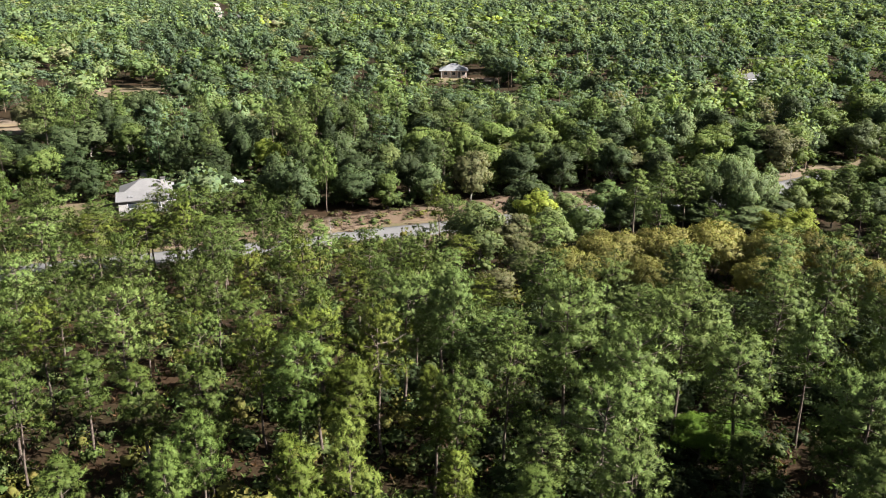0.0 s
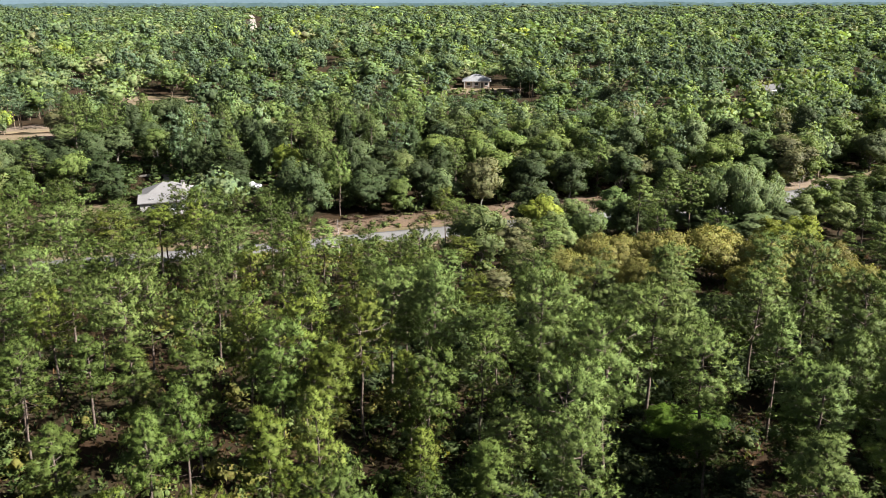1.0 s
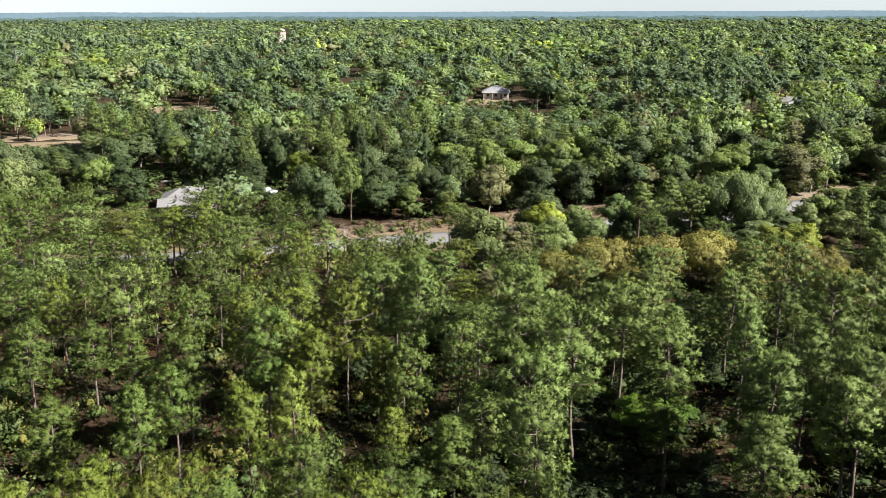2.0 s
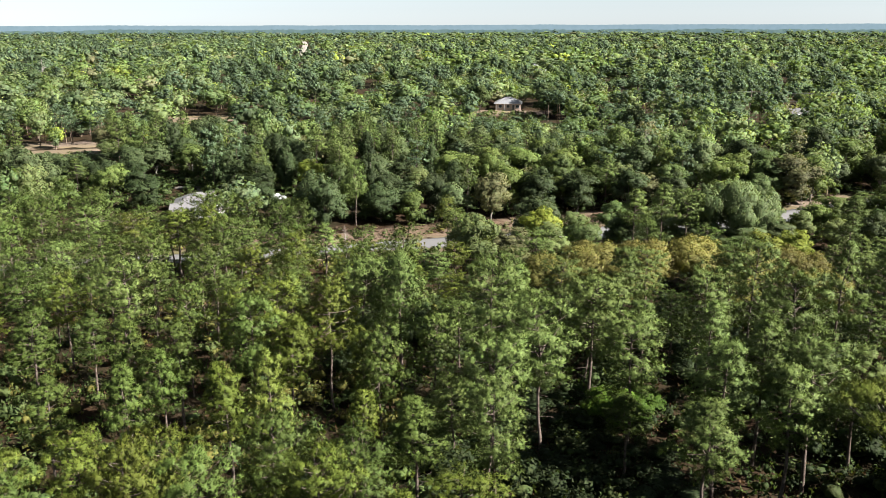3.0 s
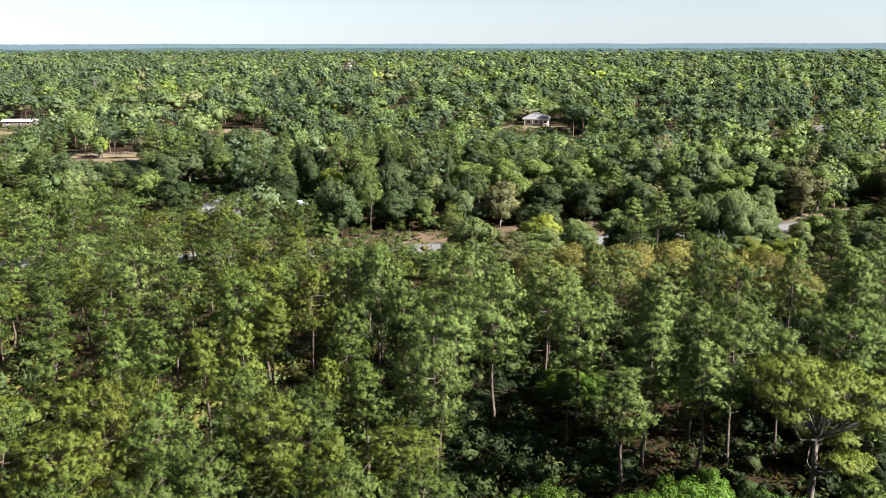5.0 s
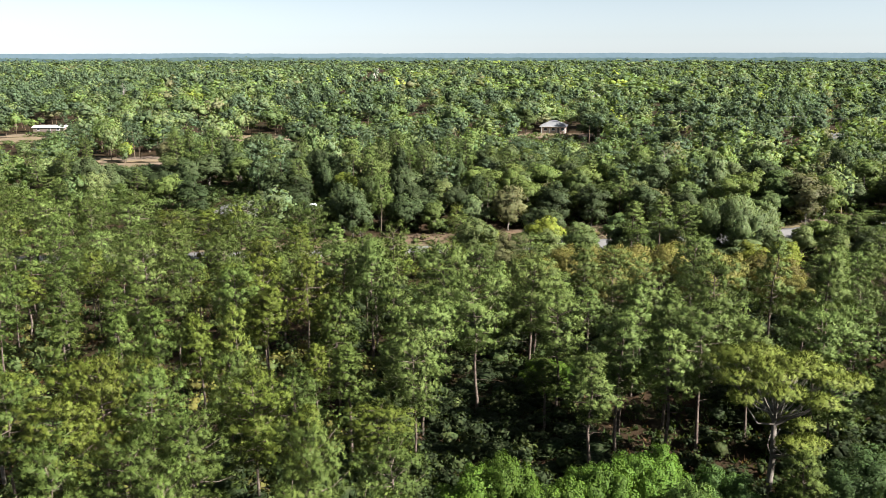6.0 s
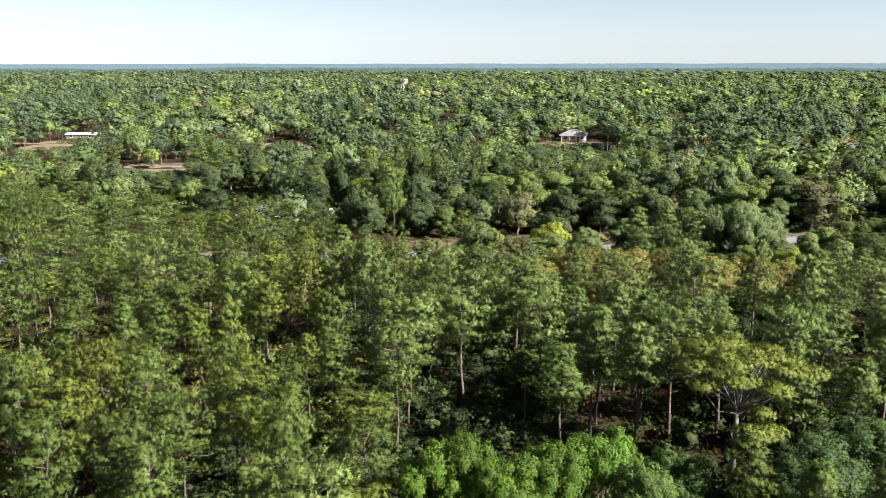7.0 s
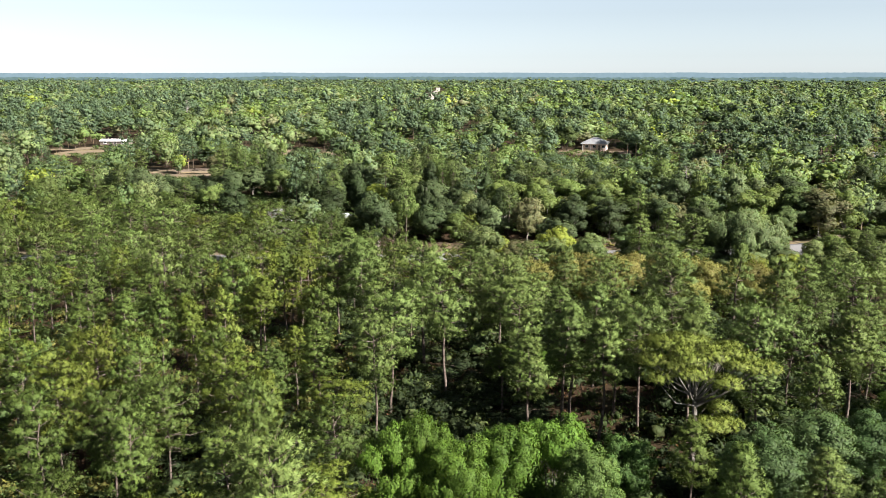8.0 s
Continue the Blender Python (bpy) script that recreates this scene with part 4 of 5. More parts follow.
for k in range(5):
    t, c, _, q = pine_shape(300 + k, 11, 0.34, 2.4, 22, 10, 4, 0.50, 0.20, ("cone", "round")[k % 2], ONE, False)
    MID_SHAPES["p%d" % k] = (t, c, 11, 2.4, q)
    MID_SHAPES["b%d" % k] = far_leafy(320 + k, 9, 3.3, 0.06, 7 + k, 8, 480, 0.44, 0.0, 1.1)
    MASSED["c%d" % k] = far_leafy(330 + k, 9, 3.5, 0.06, 4 + k % 3, 7, 230, 0.60, 0.0, 1.0)
    MASSED["d%d" % k] = far_leafy(340 + k, 9, 3.5, 0.06, 3, 4, 52, 1.05, 0.0, 0.95)
    MASSED["e%d" % k] = far_leafy(345 + k, 10, 4.5, 0.06, 2, 3, 18, 1.8, 0.0, 0.85)
    MASSED["q%d" % k] = far_leafy(350 + k, 11, 2.7, 0.40, 5 + k % 3, 5, 170, 0.52, 0.7, 0.9)
    MASSED["r%d" % k] = far_leafy(360 + k, 11, 2.9, 0.40, 3 + k % 2, 3, 44, 0.95, 0.75, 0.85)
    MASSED["f%d" % k] = far_leafy(365 + k, 11, 3.8, 0.38, 2, 3, 16, 1.7, 0.75, 0.8)
r = 0.12
STEMS["s"] = (np.array([[(r, 0, 0), (-r, r, 0), (0, 0, 9)], [(-r, r, 0), (-r, -r, 0), (0, 0, 9)], [(-r, -r, 0), (r, 0, 0), (0, 0, 9)]], float),
              np.ones((3, 3)), 9.0, 1.0, np.array([[(0.5, 0.9, 0)] * 3, [(-1, 0, 0)] * 3, [(0.5, -0.9, 0)] * 3], float))


FAR_PINE = (0.068, 0.099, 0.040)


def forest_tint(x, y, pine):
    n = noise.noise(Vector((x * 0.02, y * 0.012, 1.7)))
    if pine:
        base = Vector(FAR_PINE) * fill.uniform(0.75, 1.2)
    else:
        u = fill.random() + 0.45 * n
        key = "mid" if u < 0.20 else "deep" if u < 0.36 else "bright" if u < 0.58 else "olive" if u < 0.74 else "grey" if u < 0.88 else "tan" if u < 0.96 else "lime" if u < 1.0 else "olive"
        base = Vector(GREENS[key][0]) * fill.uniform(0.8, 1.15)
    # lifted, bluer tint puts the distance haze into the leaf colour
    base *= 1.33 + 0.25 * n
    return base[0], base[1], base[2] * 1.17


def in_view(x, y, margin=0.0):
    a = math.atan2(x - 18, y + 40)
    return -0.90 - margin < a < 0.52 + margin


def grow(y0, y1, step0, step1, keep_pine):
    """Jittered rows of trees between two distances, wider apart further off."""
    out = []
    y = y0
    while y < y1:
        step = step0 + (step1 - step0) * (y - y0) / (y1 - y0)
        x = -1.35 * (y + 60)
        while x < 0.75 * (y + 60):
            px, py = x + fill.uniform(-0.7, 0.7) * step, y + fill.uniform(-0.75, 0.75) * step
            x += step
            if not in_view(px, py, 0.03) or by_house(px, py) or (py < 205 and not free_spot(px, py, 4.2)):
                continue
            n = noise.noise(Vector((px * 0.012, py * 0.009, 0.3)))
            pine = fill.random() < keep_pine + 0.75 * n
            if fill.random() < 0.08 or noise.noise(Vector((px * 0.022, py * 0.016, 4.4))) < -0.6:
                continue
            lift = 5.5 * noise.noise(Vector((px * 0.035, py * 0.03, 6.1)))
            h = 2.0 * n + lift + (fill.uniform(8.0, 15.5) if pine else 4.6 + 8.4 * fill.random() ** 1.4)
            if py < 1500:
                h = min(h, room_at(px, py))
            if h < 2.2:
                continue
            w = (fill.uniform(2.2, 3.6) if pine else fill.uniform(2.6, 4.6) * (0.62 + 0.05 * h)) * min(1, h / 8) * max(1, step / 7.2) ** 0.8
            out.append((px, py, float(ground_z(py)), h, w, fill.uniform(0, 6.28), ("p" if pine else "b") + str(fill.randrange(5)), forest_tint(px, py, pine)))
        y += step
    return out


mid = [(x, y, float(ground_z(y)), h, w, fill.uniform(0, 6.28), "p%d" % fill.randrange(5), tuple(Vector(NEEDLE_A) * fill.uniform(0.85, 1.15))) for x, y, h, w in EXTRA]
mid += [(x, y, float(ground_z(y)), h, fill.uniform(2.8, 4.0), x, 'b%d' % fill.randrange(5), forest_tint(x, y, False)) for y, x, h in wide[185:]]
mid += grow(128, 215, 6.2, 6.9, 0.36)
mid += [(*g[:3], g[3] * (0.92 if g[6][0] == "b" else fill.uniform(0.8, 1.0)), g[4] * (1.2 if g[6][0] == "b" else 1.1), g[5], {"p": "q", "b": "c"}[g[6][0]] + g[6][1], g[7]) for g in grow(215, 420, 6.6, 7.6, 0.36)]
scattered("mixed_forest", mid, {**MID_SHAPES, **MASSED}, M_CANOPY, "mixed pine and hardwood forest in spring greens", "forest")
scattered("forest_trunks", [(x, y, z, h * 0.8, 1.0, t, "s", (0.13, 0.10, 0.08)) for x, y, z, h, w, t, s, c in mid if y < 300], STEMS, M_CANOPY,
          "slim grey-brown tree trunks of the forest", "forest")
distant = [(*g[:3], g[3] * fill.uniform(0.8, 1.1) if g[6][0] == "p" else g[3] * fill.uniform(0.75, 1.1), g[4] * (0.9 if g[6][0] == "p" else fill.uniform(1.05, 1.5)), g[5], {"p": "r", "b": "d"}[g[6][0]] + g[6][1], g[7]) for g in grow(420, 1000, 8.2, 13.5, 0.20)]
scattered("distant_forest", distant, MASSED, M_CANOPY, "distant mixed forest canopy", "forest")
remote = [(x, y, z, h * fill.uniform(0.6, 1.1), w * fill.uniform(0.9, 1.25), t, ("f" if s[0] == "p" else "e") + s[1], c) for x, y, z, h, w, t, s, c in grow(1000, 2460, 18, 40, 0.3)]
scattered("remote_forest", remote, MASSED, M_CANOPY, "far forest canopy towards the horizon", "forest")

# undergrowth between the pines
SHRUB_SHAPES = {}
for k in range(5):
    SHRUB_SHAPES["b%d" % k] = far_leafy(400 + k, 2.0, 1.2, 0.0, 2, 3, 32, 0.34, 0.0, 0.8)
    SHRUB_SHAPES["n%d" % k] = far_leafy(410 + k, 2.0, 1.2, 0.0, 2, 5, 64, 0.24, 0.0, 0.8)
    SHRUB_SHAPES["u%d" % k] = far_leafy(420 + k, 4.0, 2.0, 0.0, 3, 7, 150, 0.28)
shrubs = []
for _ in range(5200):
    y = 4 + 122 * fill.random() ** 1.35
    x = fill.uniform(20 - (y + 23) * 1.2, 58)
    n = noise.noise(Vector((x * 0.07, y * 0.07, 5)))
    if fill.random() > 0.66 + 0.7 * n or room_at(x, y) == 0.0:
        continue
    # eastern bushes get a darker tint in place of the shade under the pines
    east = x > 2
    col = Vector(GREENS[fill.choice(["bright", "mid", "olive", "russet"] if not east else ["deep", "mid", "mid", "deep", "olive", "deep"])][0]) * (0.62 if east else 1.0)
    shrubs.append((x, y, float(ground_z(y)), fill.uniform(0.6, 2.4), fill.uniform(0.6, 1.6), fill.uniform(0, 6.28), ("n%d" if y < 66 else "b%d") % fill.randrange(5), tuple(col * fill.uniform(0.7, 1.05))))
# taller thicket in the eastern part, tints scaled down to paint in the pines' shade
for _ in range(1500):
    y = 6 + 78 * fill.random()
    x = fill.uniform(-6 - 0.1 * y, 60)
    if room_at(x, y) == 0.0 or noise.noise(Vector((x * 0.06, y * 0.06, 9))) < -0.22:
        continue
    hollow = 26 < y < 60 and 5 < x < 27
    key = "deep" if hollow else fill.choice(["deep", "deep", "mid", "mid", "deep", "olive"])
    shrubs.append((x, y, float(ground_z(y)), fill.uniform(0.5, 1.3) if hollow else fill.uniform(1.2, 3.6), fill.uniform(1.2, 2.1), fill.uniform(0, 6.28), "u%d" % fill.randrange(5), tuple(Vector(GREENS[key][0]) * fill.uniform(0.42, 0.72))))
for _ in range(1900):
    x, y = fill.uniform(-110, 95), fill.uniform(138, 205)
    if room_at(x, y) > 0.4:
        shrubs.append((x, y, float(ground_z(y)), fill.uniform(1.0, 3.0), fill.uniform(1.0, 2.2), fill.uniform(0, 6.28), "b%d" % fill.randrange(5), tuple(Vector(GREENS["mid"][0]) * fill.uniform(0.6, 1.1))))
for ax, ay, bx_, by_, w, ha, hb in SIGHT_LOW:
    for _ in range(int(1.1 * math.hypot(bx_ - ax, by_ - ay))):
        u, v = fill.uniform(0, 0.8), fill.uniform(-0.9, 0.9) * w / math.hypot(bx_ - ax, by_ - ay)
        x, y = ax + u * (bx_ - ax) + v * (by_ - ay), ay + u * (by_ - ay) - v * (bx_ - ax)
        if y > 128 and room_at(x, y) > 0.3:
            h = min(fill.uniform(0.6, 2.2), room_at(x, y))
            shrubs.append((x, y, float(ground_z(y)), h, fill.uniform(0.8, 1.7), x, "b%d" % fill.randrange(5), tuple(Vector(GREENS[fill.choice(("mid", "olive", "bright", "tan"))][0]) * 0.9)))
for _ in range(420):
    i = fill.randrange(len(BANK))
    x, y = BANK[i][0] + fill.uniform(-6, 5), BANK[i][1] + fill.uniform(-5, 7)
    shrubs.append((x, y, float(ground_z(y)), fill.uniform(0.2, 0.6), fill.uniform(0.4, 1.2), fill.uniform(0, 6.28), "b%d" % fill.randrange(5),
                   (0.115, 0.080, 0.048) if fill.random() < 0.7 else (0.10, 0.11, 0.035)))
for _ in range(700):
    i = fill.randrange(40, len(ROAD) - 60)
    side = fill.choice((-1, 1)) * fill.uniform(5.5, 10)
    x, y = ROAD[i][0] - 0.5 * side, ROAD[i][1] + 0.86 * side
    shrubs.append((x, y, float(ground_z(y)), fill.uniform(0.3, 1.3), fill.uniform(0.4, 1.1), fill.uniform(0, 6.28), "b%d" % fill.randrange(5),
                   GREENS[fill.choice(("olive", "russet", "tan", "mid"))][0]))
for _ in range(150):
    i = fill.randrange(len(ROAD))
    side = fill.uniform(5.5, 11)
    x, y = ROAD[i][0] + 0.5 * side, ROAD[i][1] - 0.86 * side
    if -85 < x < -30:
        shrubs.append((x, y, float(ground_z(y)), fill.uniform(2.0, 4.2), fill.uniform(1.4, 2.2), x, "u%d" % fill.randrange(5), tuple(Vector(GREENS[fill.choice(("mid", "deep", "olive"))][0]) * 0.8)))
# weeds, ferns and straw between the trunks
rng = np.random.default_rng(44)
n = 28000
wy = 6 + 118 * rng.uniform(0, 1, n) ** 1.25
wx = 20 - (wy + 23) * 1.2 + rng.uniform(0, 1, n) * (38 + (wy + 23) * 1.2)
far_from_road = np.ones(n, bool)
for q in ROAD[::3]:
    far_from_road &= (wx - q[0]) ** 2 + (wy - q[1]) ** 2 > 36
wx, wy = wx[far_from_road], wy[far_from_road]
n = len(wx)
foot = np.stack((wx, wy, ground_z(wy)), 1)
blades = stars(foot, unit(rng.normal(0, 0.25, (n, 3)) + np.array((0, 0, 1.0))), rng.uniform(0.25, 0.75, (n, 4)), 0.26, rng)
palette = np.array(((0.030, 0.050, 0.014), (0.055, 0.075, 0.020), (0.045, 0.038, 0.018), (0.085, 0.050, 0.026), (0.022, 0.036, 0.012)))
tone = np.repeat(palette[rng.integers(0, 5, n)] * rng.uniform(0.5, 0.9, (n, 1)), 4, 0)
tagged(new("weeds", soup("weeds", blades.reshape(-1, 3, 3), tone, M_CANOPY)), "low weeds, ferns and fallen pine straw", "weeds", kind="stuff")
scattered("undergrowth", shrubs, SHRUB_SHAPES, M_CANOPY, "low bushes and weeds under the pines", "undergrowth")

# ---------------------------------------------------------------- houses


def part(name, bm, mat, parent, label=""):
    """Links a bmesh as one mesh object under a thing or a part."""
    me = bpy.data.meshes.new(name)
    bm.to_mesh(me)
    bm.free()
    me.materials.append(mat)
    ob = new(name, me)
    ob.parent = parent
    return tagged(ob, label)


def block(x0, x1, y0, y1, z0, z1, bevel=0.0):
    bm = bmesh.new()
    bmesh.ops.create_cube(bm, size=1, matrix=Matrix.Translation(((x0 + x1) / 2, (y0 + y1) / 2, (z0 + z1) / 2)) @ Matrix.Diagonal((x1 - x0, y1 - y0, z1 - z0, 1)))
    if bevel:
        bmesh.ops.bevel(bm, geom=bm.edges[:], offset=bevel, segments=2, affect="EDGES")
    return bm


def roof_bm(x0, x1, y0, y1, z, rise, hip_l, hip_r, thick=0.18):
    """A roof with its ridge along x; hip_l and hip_r set how far its ends slope in (0: gable)."""
    bm = bmesh.new()
    ym = (y0 + y1) / 2
    rows = []
    for dz in (0.0, -thick):
        rows.append([bm.verts.new(c) for c in ((x0, y0, z + dz), (x1, y0, z + dz), (x1, y1, z + dz), (x0, y1, z + dz),
                                               (x0 + hip_l, ym, z + rise + dz), (x1 - hip_r, ym, z + rise + dz))])
    for r in rows:
        for f in ((0, 1, 5, 4), (2, 3, 4, 5), (1, 2, 5), (3, 0, 4)):
            bm.faces.new([r[i] for i in f])
    a, b = rows
    for i in range(4):
        bm.faces.new((a[i], a[(i + 1) % 4], b[(i + 1) % 4], b[i]))
    bmesh.ops.recalc_face_normals(bm, faces=bm.faces[:])
    return bm


def seams(house_roof, x0, x1, y0, y1, z, rise, step, mat):
    """Raised seams up the front slope of a metal roof."""
    ym = (y0 + y1) / 2
    run = ym - y0
    for i in range(1, int((x1 - x0) / step)):
        x = x0 + i * step
        reach = min(1.0, (x - x0) / run if run else 1, (x1 - x) / run if run else 1)
        bm = bmesh.new()
        bmesh.ops.create_cube(bm, size=1)
        for v in bm.verts:
            s = (v.co.y + 0.5) * reach
            v.co = Vector((x + v.co.x * 0.05, y0 + s * run, z + s * rise + 0.02 + v.co.z * 0.05))
        part("seam", bm, mat, house_roof)


def window(parent, x, y, z, w, h):
    win = part("window", block(x - w / 2, x + w / 2, y - 0.04, y + 0.02, z, z + h), M_TRIM, parent)
    part("pane", block(x - w / 2 + 0.08, x + w / 2 - 0.08, y - 0.055, y - 0.02, z + 0.08, z + h - 0.08), M_GLASS, win, "dark window glass")
    part("sill", block(x - w / 2 - 0.06, x + w / 2 + 0.06, y - 0.12, y + 0.02, z - 0.07, z - 0.005), M_TRIM, win)
    return win


def house(x, y, turn, wide, deep, wall_h, rise, hips, wall_mat, roof_mat, label, openings, over=0.45):
    """A one-storey house whose front faces -y of its own axes; openings: ('w' or 'd', x)."""
    thing = tagged(new("house"), label, "house")
    thing.matrix_basis = pose(x, y, float(ground_z(y)), 0, 0, turn)
    x0, x1, y0, y1 = -wide / 2, wide / 2, -deep / 2, deep / 2
    t = 0.2
    for n, b in (("front_wall", (x0, x1, y0, y0 + t)), ("back_wall", (x0, x1, y1 - t, y1)), ("side_wall", (x0, x0 + t, y0 + t, y1 - t)), ("side_wall", (x1 - t, x1, y0 + t, y1 - t))):
        part(n, block(*b, -0.5, wall_h), wall_mat, thing)
    if not hips[0]:
        for gx in (x0 + 0.02, x1 - 0.14):
            bm = bmesh.new()
            f = [bm.verts.new((gx, yy, zz)) for yy, zz in ((y0, wall_h), (y1, wall_h), (0, wall_h + rise * 0.95))]
            g = [bm.verts.new((gx + 0.12, v.co.y, v.co.z)) for v in f]
            bm.faces.new(f)
            bm.faces.new(g[::-1])
            for i in range(3):
                bm.faces.new((f[i], f[(i + 1) % 3], g[(i + 1) % 3], g[i]))
            part("gable", bm, wall_mat, thing)
    roof = part("roof", roof_bm(x0 - over, x1 + over, y0 - over, y1 + over, wall_h + 0.12, rise, *hips), roof_mat, thing)
    part("fascia", block(x0 - over, x1 + over, y0 - over - 0.03, y0 - over, wall_h - 0.10, wall_h + 0.10), M_TRIM, roof)
    for kind, ox in openings:
        if kind == "w":
            window(thing, ox, y0, 1.0, 1.3, 1.15)
        else:
            door = part("door", block(ox - 0.47, ox + 0.47, y0 - 0.05, y0 + 0.02, 0.05, 2.1), M_DARKTRIM, thing, "dark panelled front door")
            part("door_frame", block(ox - 0.57, ox + 0.57, y0 - 0.03, y0 + 0.01, 0.05, 2.2), M_TRIM, door)
    return thing, roof


near_house, near_roof = house(-66.2, 140.0, 24, 8.8, 7.5, 2.5, 2.0, (4.0, 4.0), M_WALL, M_ROOF,
                              "pale one-storey house with a light shingle hip roof and chimney", [("w", 3.6)])
# lower front wing with a shallow roof, chimney, vents
bm = bmesh.new()
bmesh.ops.create_cube(bm, size=1)
for v in bm.verts:
    s = v.co.y + 0.5
    v.co = Vector((-0.8 + v.co.x * 9.0, -7.4 + s * 4.1, 2.35 + s * 0.75 + v.co.z * 0.16))
part("wing_roof", bm, M_ROOF, near_house)
part("wing_wall", block(-4.9, 3.2, -7.0, -6.8, -0.5, 2.25), M_WALL, near_house)
part("wing_wall", block(-4.9, -4.7, -6.8, -3.75, -0.5, 2.30), M_WALL, near_house)
part("wing_wall", block(3.0, 3.2, -6.8, -3.75, -0.5, 2.30), M_WALL, near_house)
window(near_house, -2.6, -7.0, 0.9, 1.6, 1.15)
window(near_house, 1.4, -7.0, 0.9, 1.6, 1.15)
part("side_roof", roof_bm(4.2, 9.2, -2.4, 2.4, 2.30, 0.7, 0.0, 1.8), M_ROOF, near_house)
part("side_wall", block(4.42, 8.8, -2.0, -1.8, -0.5, 2.12), M_WALL, near_house)
part("side_wall", block(8.6, 8.8, -1.8, 2.0, -0.5, 2.12), M_WALL, near_house)
chimney = part("chimney", block(2.5, 3.3, -1.4, -0.6, 2.6, 4.75, 0.03), M_WALL, near_house, "white boxed chimney")
part("chimney_cap", block(2.42, 3.38, -1.48, -0.52, 4.75, 4.86), M_DARKTRIM, chimney, "dark metal chimney cap")
part("skylight", block(0.9, 2.1, -2.35, -1.7, 3.55, 3.75), M_DARKTRIM, near_roof, "dark flat roof vent")
for vx in (-3.2, -2.7):
    part("roof_vent", block(vx, vx + 0.3, -6.2, -5.9, 2.65, 2.95, 0.03), M_METAL, near_roof)

far_house, far_roof = house(-20.6, 308.0, 4, 9.6, 9.0, 2.6, 2.1, (4.4, 4.4), M_BRICK, M_METAL, "tan brick house with a white metal hip roof", [("w", -3.0), ("w", 0.0), ("d", 2.0), ("w", 3.6)], 0.6)
seams(far_roof, -5.4, 5.4, -5.1, 5.1, 2.72, 2.1, 0.6, M_METAL)
for px in (-4.6, -1.4, 1.5, 4.5):
    part("porch_post", block(px, px + 0.14, -5.05, -4.91, 0.0, 2.62), M_TRIM, far_house)
house(83.0, 290.0, 25, 14.0, 7.5, 2.5, 1.7, (0.0, 0.0), M_WALL, M_GREYROOF, "low house with a long grey gable roof beside a lawn", [("w", -4.5), ("d", 0.0), ("w", 4.0)])
white_home, white_roof = house(-225.0, 264.8, 18, 12.5, 5.0, 2.1, 0.7, (0.0, 0.0), M_SHADED_SIDING, M_WHITE, "long low brown-walled home with a white roof", [("w", -4.0), ("d", 0.5), ("w", 4.0)], 0.3)
seams(white_roof, -6.5, 6.5, -2.8, 2.8, 2.22, 0.7, 0.7, M_WHITE)
house(-21.0, 505.0, 10, 9.0, 6.0, 2.6, 1.6, (0.0, 0.0), M_WHITE, M_METAL, "small white-roofed house deep in the trees", [("w", -2.0), ("d", 1.5)])
house(-229.0, 708.0, -10, 11.0, 7.0, 2.6, 1.8, (0.0, 0.0), M_BRICK, M_GREYROOF, "distant house beside the straight road", [("w", -2.5), ("d", 1.5)])
strip("path", smooth_line([(-81, 157.5), (-77.5, 159.5), (-74.5, 157.5), (-73.3, 152), (-72.6, 147)], 1.0), 0.8, 0.8, 0.07, M_DIRT, "pale curved path behind the house", "path", 0.1, 13)

# ---------------------------------------------------------------- parked car


def parked_car(x, y, turn):
    thing = tagged(new("car"), "pale silver parked car half hidden under trees", "car")
    thing.matrix_basis = pose(x, y, float(ground_z(y)) + 0.02, 0, 0, turn)
    body = part("body", block(-2.2, 2.2, -0.88, 0.88, 0.28, 0.85, 0.12), M_PAINT, thing)
    bm = bmesh.new()
    bmesh.ops.create_cube(bm, size=1)
    for v in bm.verts:
        s = 1.0 if v.co.z < 0 else 0.72
        v.co = Vector((-0.15 + v.co.x * 2.7 * s, v.co.y * 1.6 * (0.6 + 0.4 * s), 1.12 + v.co.z * 0.56))
    bmesh.ops.bevel(bm, geom=bm.edges[:], offset=0.08, segments=2, affect="EDGES")
    cabin = part("cabin", bm, M_PAINT, thing)
    for sy in (-0.735, 0.70):
        part("side_window", block(-0.95, 0.70, sy, sy + 0.035, 0.95, 1.28, 0.01), M_GLASS, cabin, "dark side window")
    for wx in (-1.35, 1.35):
        for wy in (-0.80, 0.80):
            bm = bmesh.new()
            bmesh.ops.create_cone(bm, cap_ends=True, segments=18, radius1=0.31, radius2=0.31, depth=0.2, matrix=pose(wx, wy, 0.31, 90, 0, 0))
            wheel = part("wheel", bm, M_RUBBER, thing)
            bm = bmesh.new()
            bmesh.ops.create_cone(bm, cap_ends=True, segments=14, radius1=0.18, radius2=0.16, depth=0.22, matrix=pose(wx, wy, 0.31, 90, 0, 0))
            part("rim", bm, M_METAL, wheel)
    return thing


parked_car(-54.2, 151.5, 35)

# ---------------------------------------------------------------- palm by the house


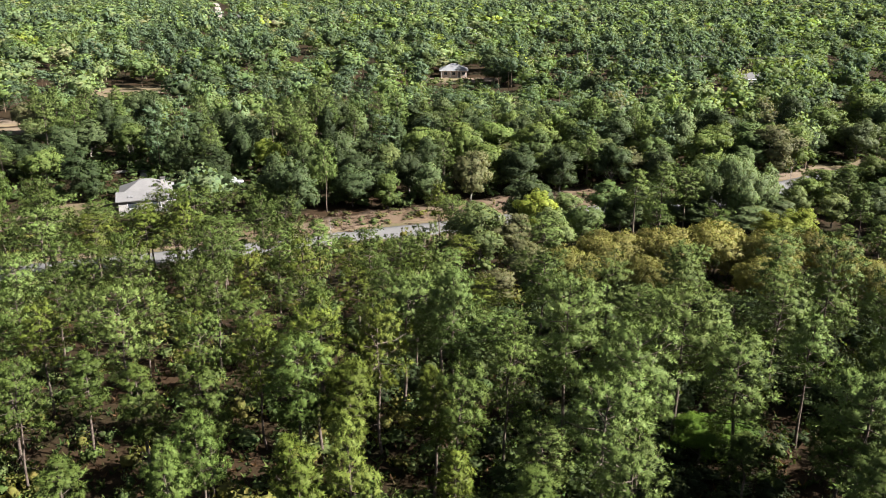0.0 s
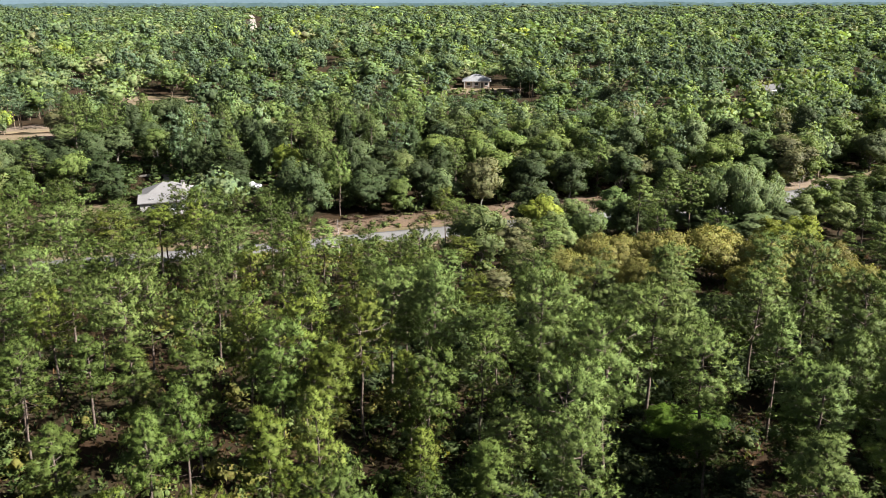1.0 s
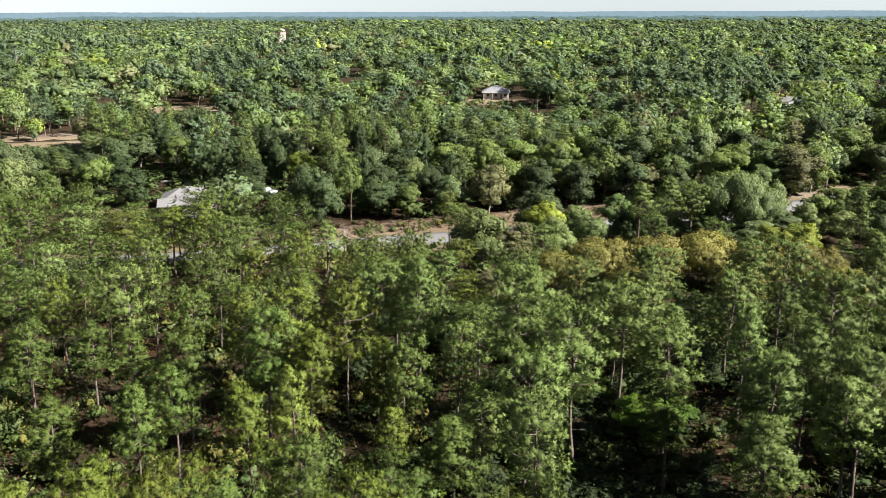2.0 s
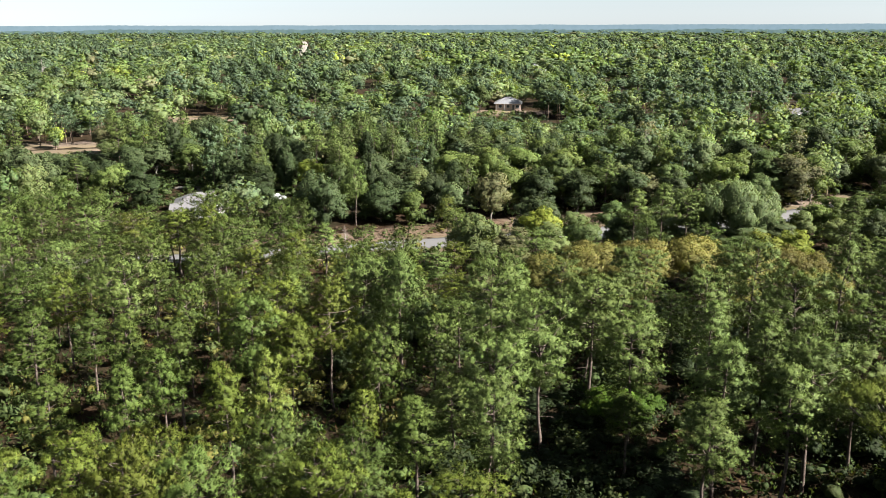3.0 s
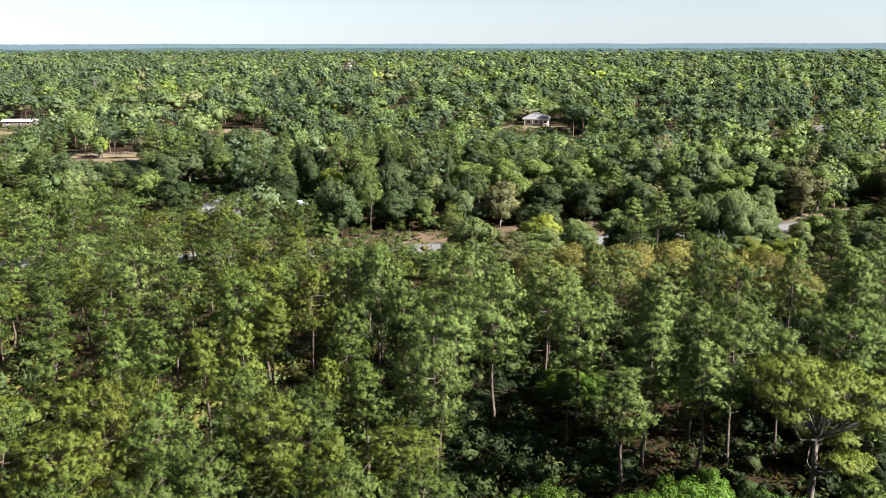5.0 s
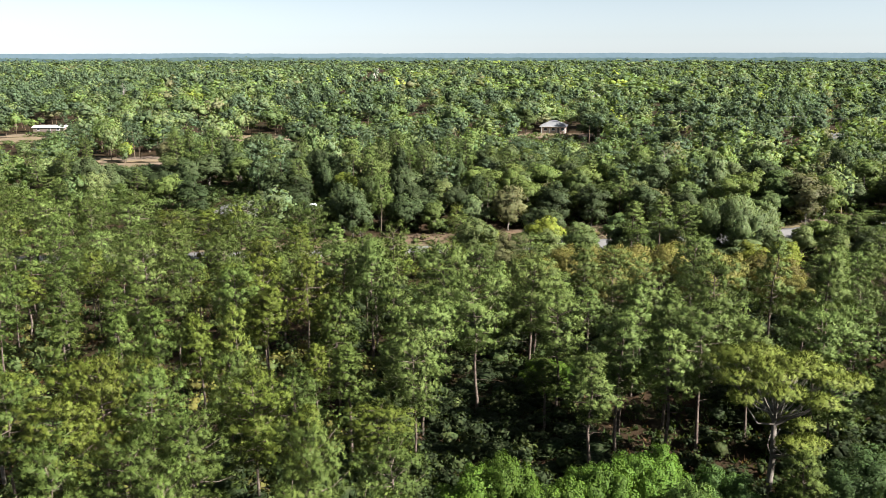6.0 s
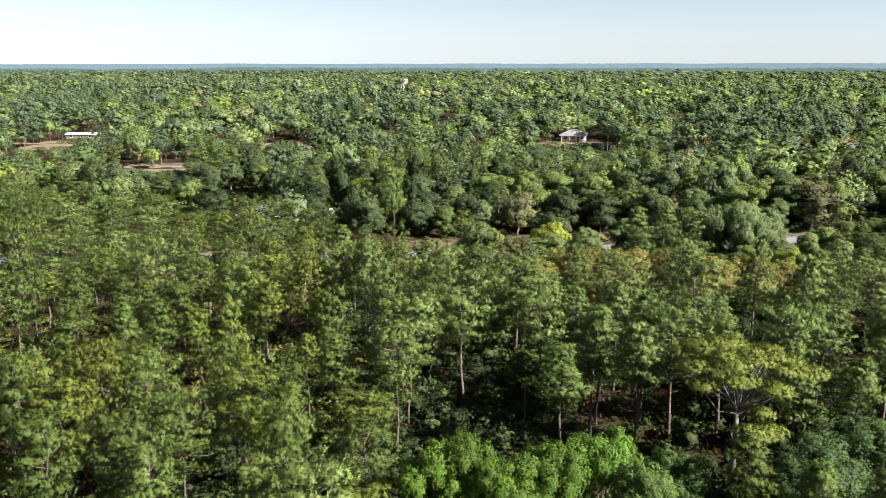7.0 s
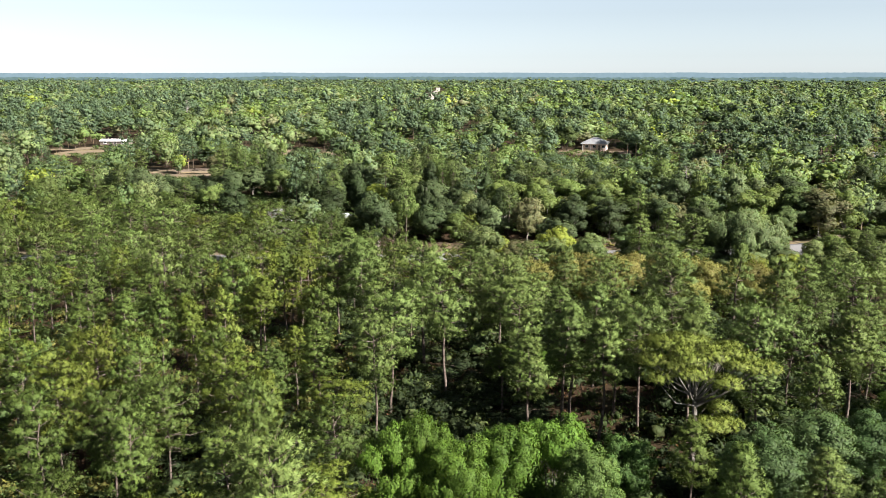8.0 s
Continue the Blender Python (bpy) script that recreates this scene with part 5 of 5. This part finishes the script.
def palm(x, y, h):
    rng = np.random.default_rng(77)
    thing = tagged(new("palm_tree"), "small palm with drooping fronds before the house wing", "palm tree")
    thing.matrix_basis = pose(x, y, float(ground_z(y)), 0, 0, 20)
    trunk = new("trunk", wood_mesh("palm_trunk", [tube([(0, 0, -0.3), (0.06, 0.02, h * 0.5), (0, 0, h)], 0.20, 0.15, 8)], M_GREYBARK))
    trunk.parent = thing
    for i in range(22):
        a, rise, long = i * 2.399, 1.1 - 1.7 * (i / 22), rng.uniform(1.5, 1.9)
        tris = []
        out = np.array((math.cos(a), math.sin(a), 0))
        side = np.array((-math.sin(a), math.cos(a), 0))
        for q in np.linspace(0.15, 1, 13):
            p = np.array((0, 0, h)) + out * long * q * math.cos(0.5 * rise) + np.array((0, 0, long * (0.9 * rise * q - 0.9 * q * q)))
            for w in (-1, 1):
                tip = p + (side * w * 0.85 + out * 0.6 + np.array((0, 0, -0.35))) * 0.55 * (1.15 - 0.6 * q)
                tris.append((p - out * 0.06, p + out * 0.06, tip))
        tris = np.array(tris)
        frond = new("frond", soup("frond", tris, spray_tints(len(tris), (0.11, 0.13, 0.04), 0.15, rng), M_LEAF, tuft_normals(tris, np.tile((0, 0, 1.0), (len(tris), 1)), 0.6)))
        frond.parent = thing


palm(-58.6, 127.0, 5.2)

# ---------------------------------------------------------------- power line
POLES = [(27.6, 296.0), (65.5, 288.5), (98.7, 292.5)]
for px, py in POLES:
    pole = tagged(new("utility_pole"), "weathered wooden utility pole with a crossarm", "utility pole", "poles of the power line")
    pole.matrix_basis = pose(px, py, float(ground_z(py)), 0, 0, 90)
    v, f = tube([(0, 0, -0.5), (0, 0, 5), (0, 0, 10.2)], 0.16, 0.10, 8)
    bm = bmesh.new()
    bv = [bm.verts.new(q) for q in v]
    for q in f:
        bm.faces.new([bv[i] for i in q])
    part("post", bm, M_POLE, pole)
    part("crossarm", block(-1.2, 1.2, -0.18, -0.08, 9.5, 9.64), M_POLE, pole)
    for ix in (-1.05, 0.0, 1.05):
        part("insulator", block(ix - 0.05, ix + 0.05, -0.18, -0.08, 9.64, 9.82, 0.02), M_WHITE, pole)
for a, b in zip(POLES, POLES[1:]):
    for off, zz in ((-1.05, 9.8), (1.05, 9.8), (0.1, 7.2)):
        p0, p1 = Vector((a[0], a[1] + off, float(ground_z(a[1])) + zz)), Vector((b[0], b[1] + off, float(ground_z(b[1])) + zz))
        pts = [p0.lerp(p1, s) - Vector((0, 0, 3.2 * s * (1 - s))) for s in np.linspace(0, 1, 12)]
        wire = new("power_cable", wood_mesh("power_cable", [tube(pts, 0.035, 0.035, 4)], M_CABLE))
        tagged(wire, "thin dark sagging power cable between poles", "cable", "power cables")
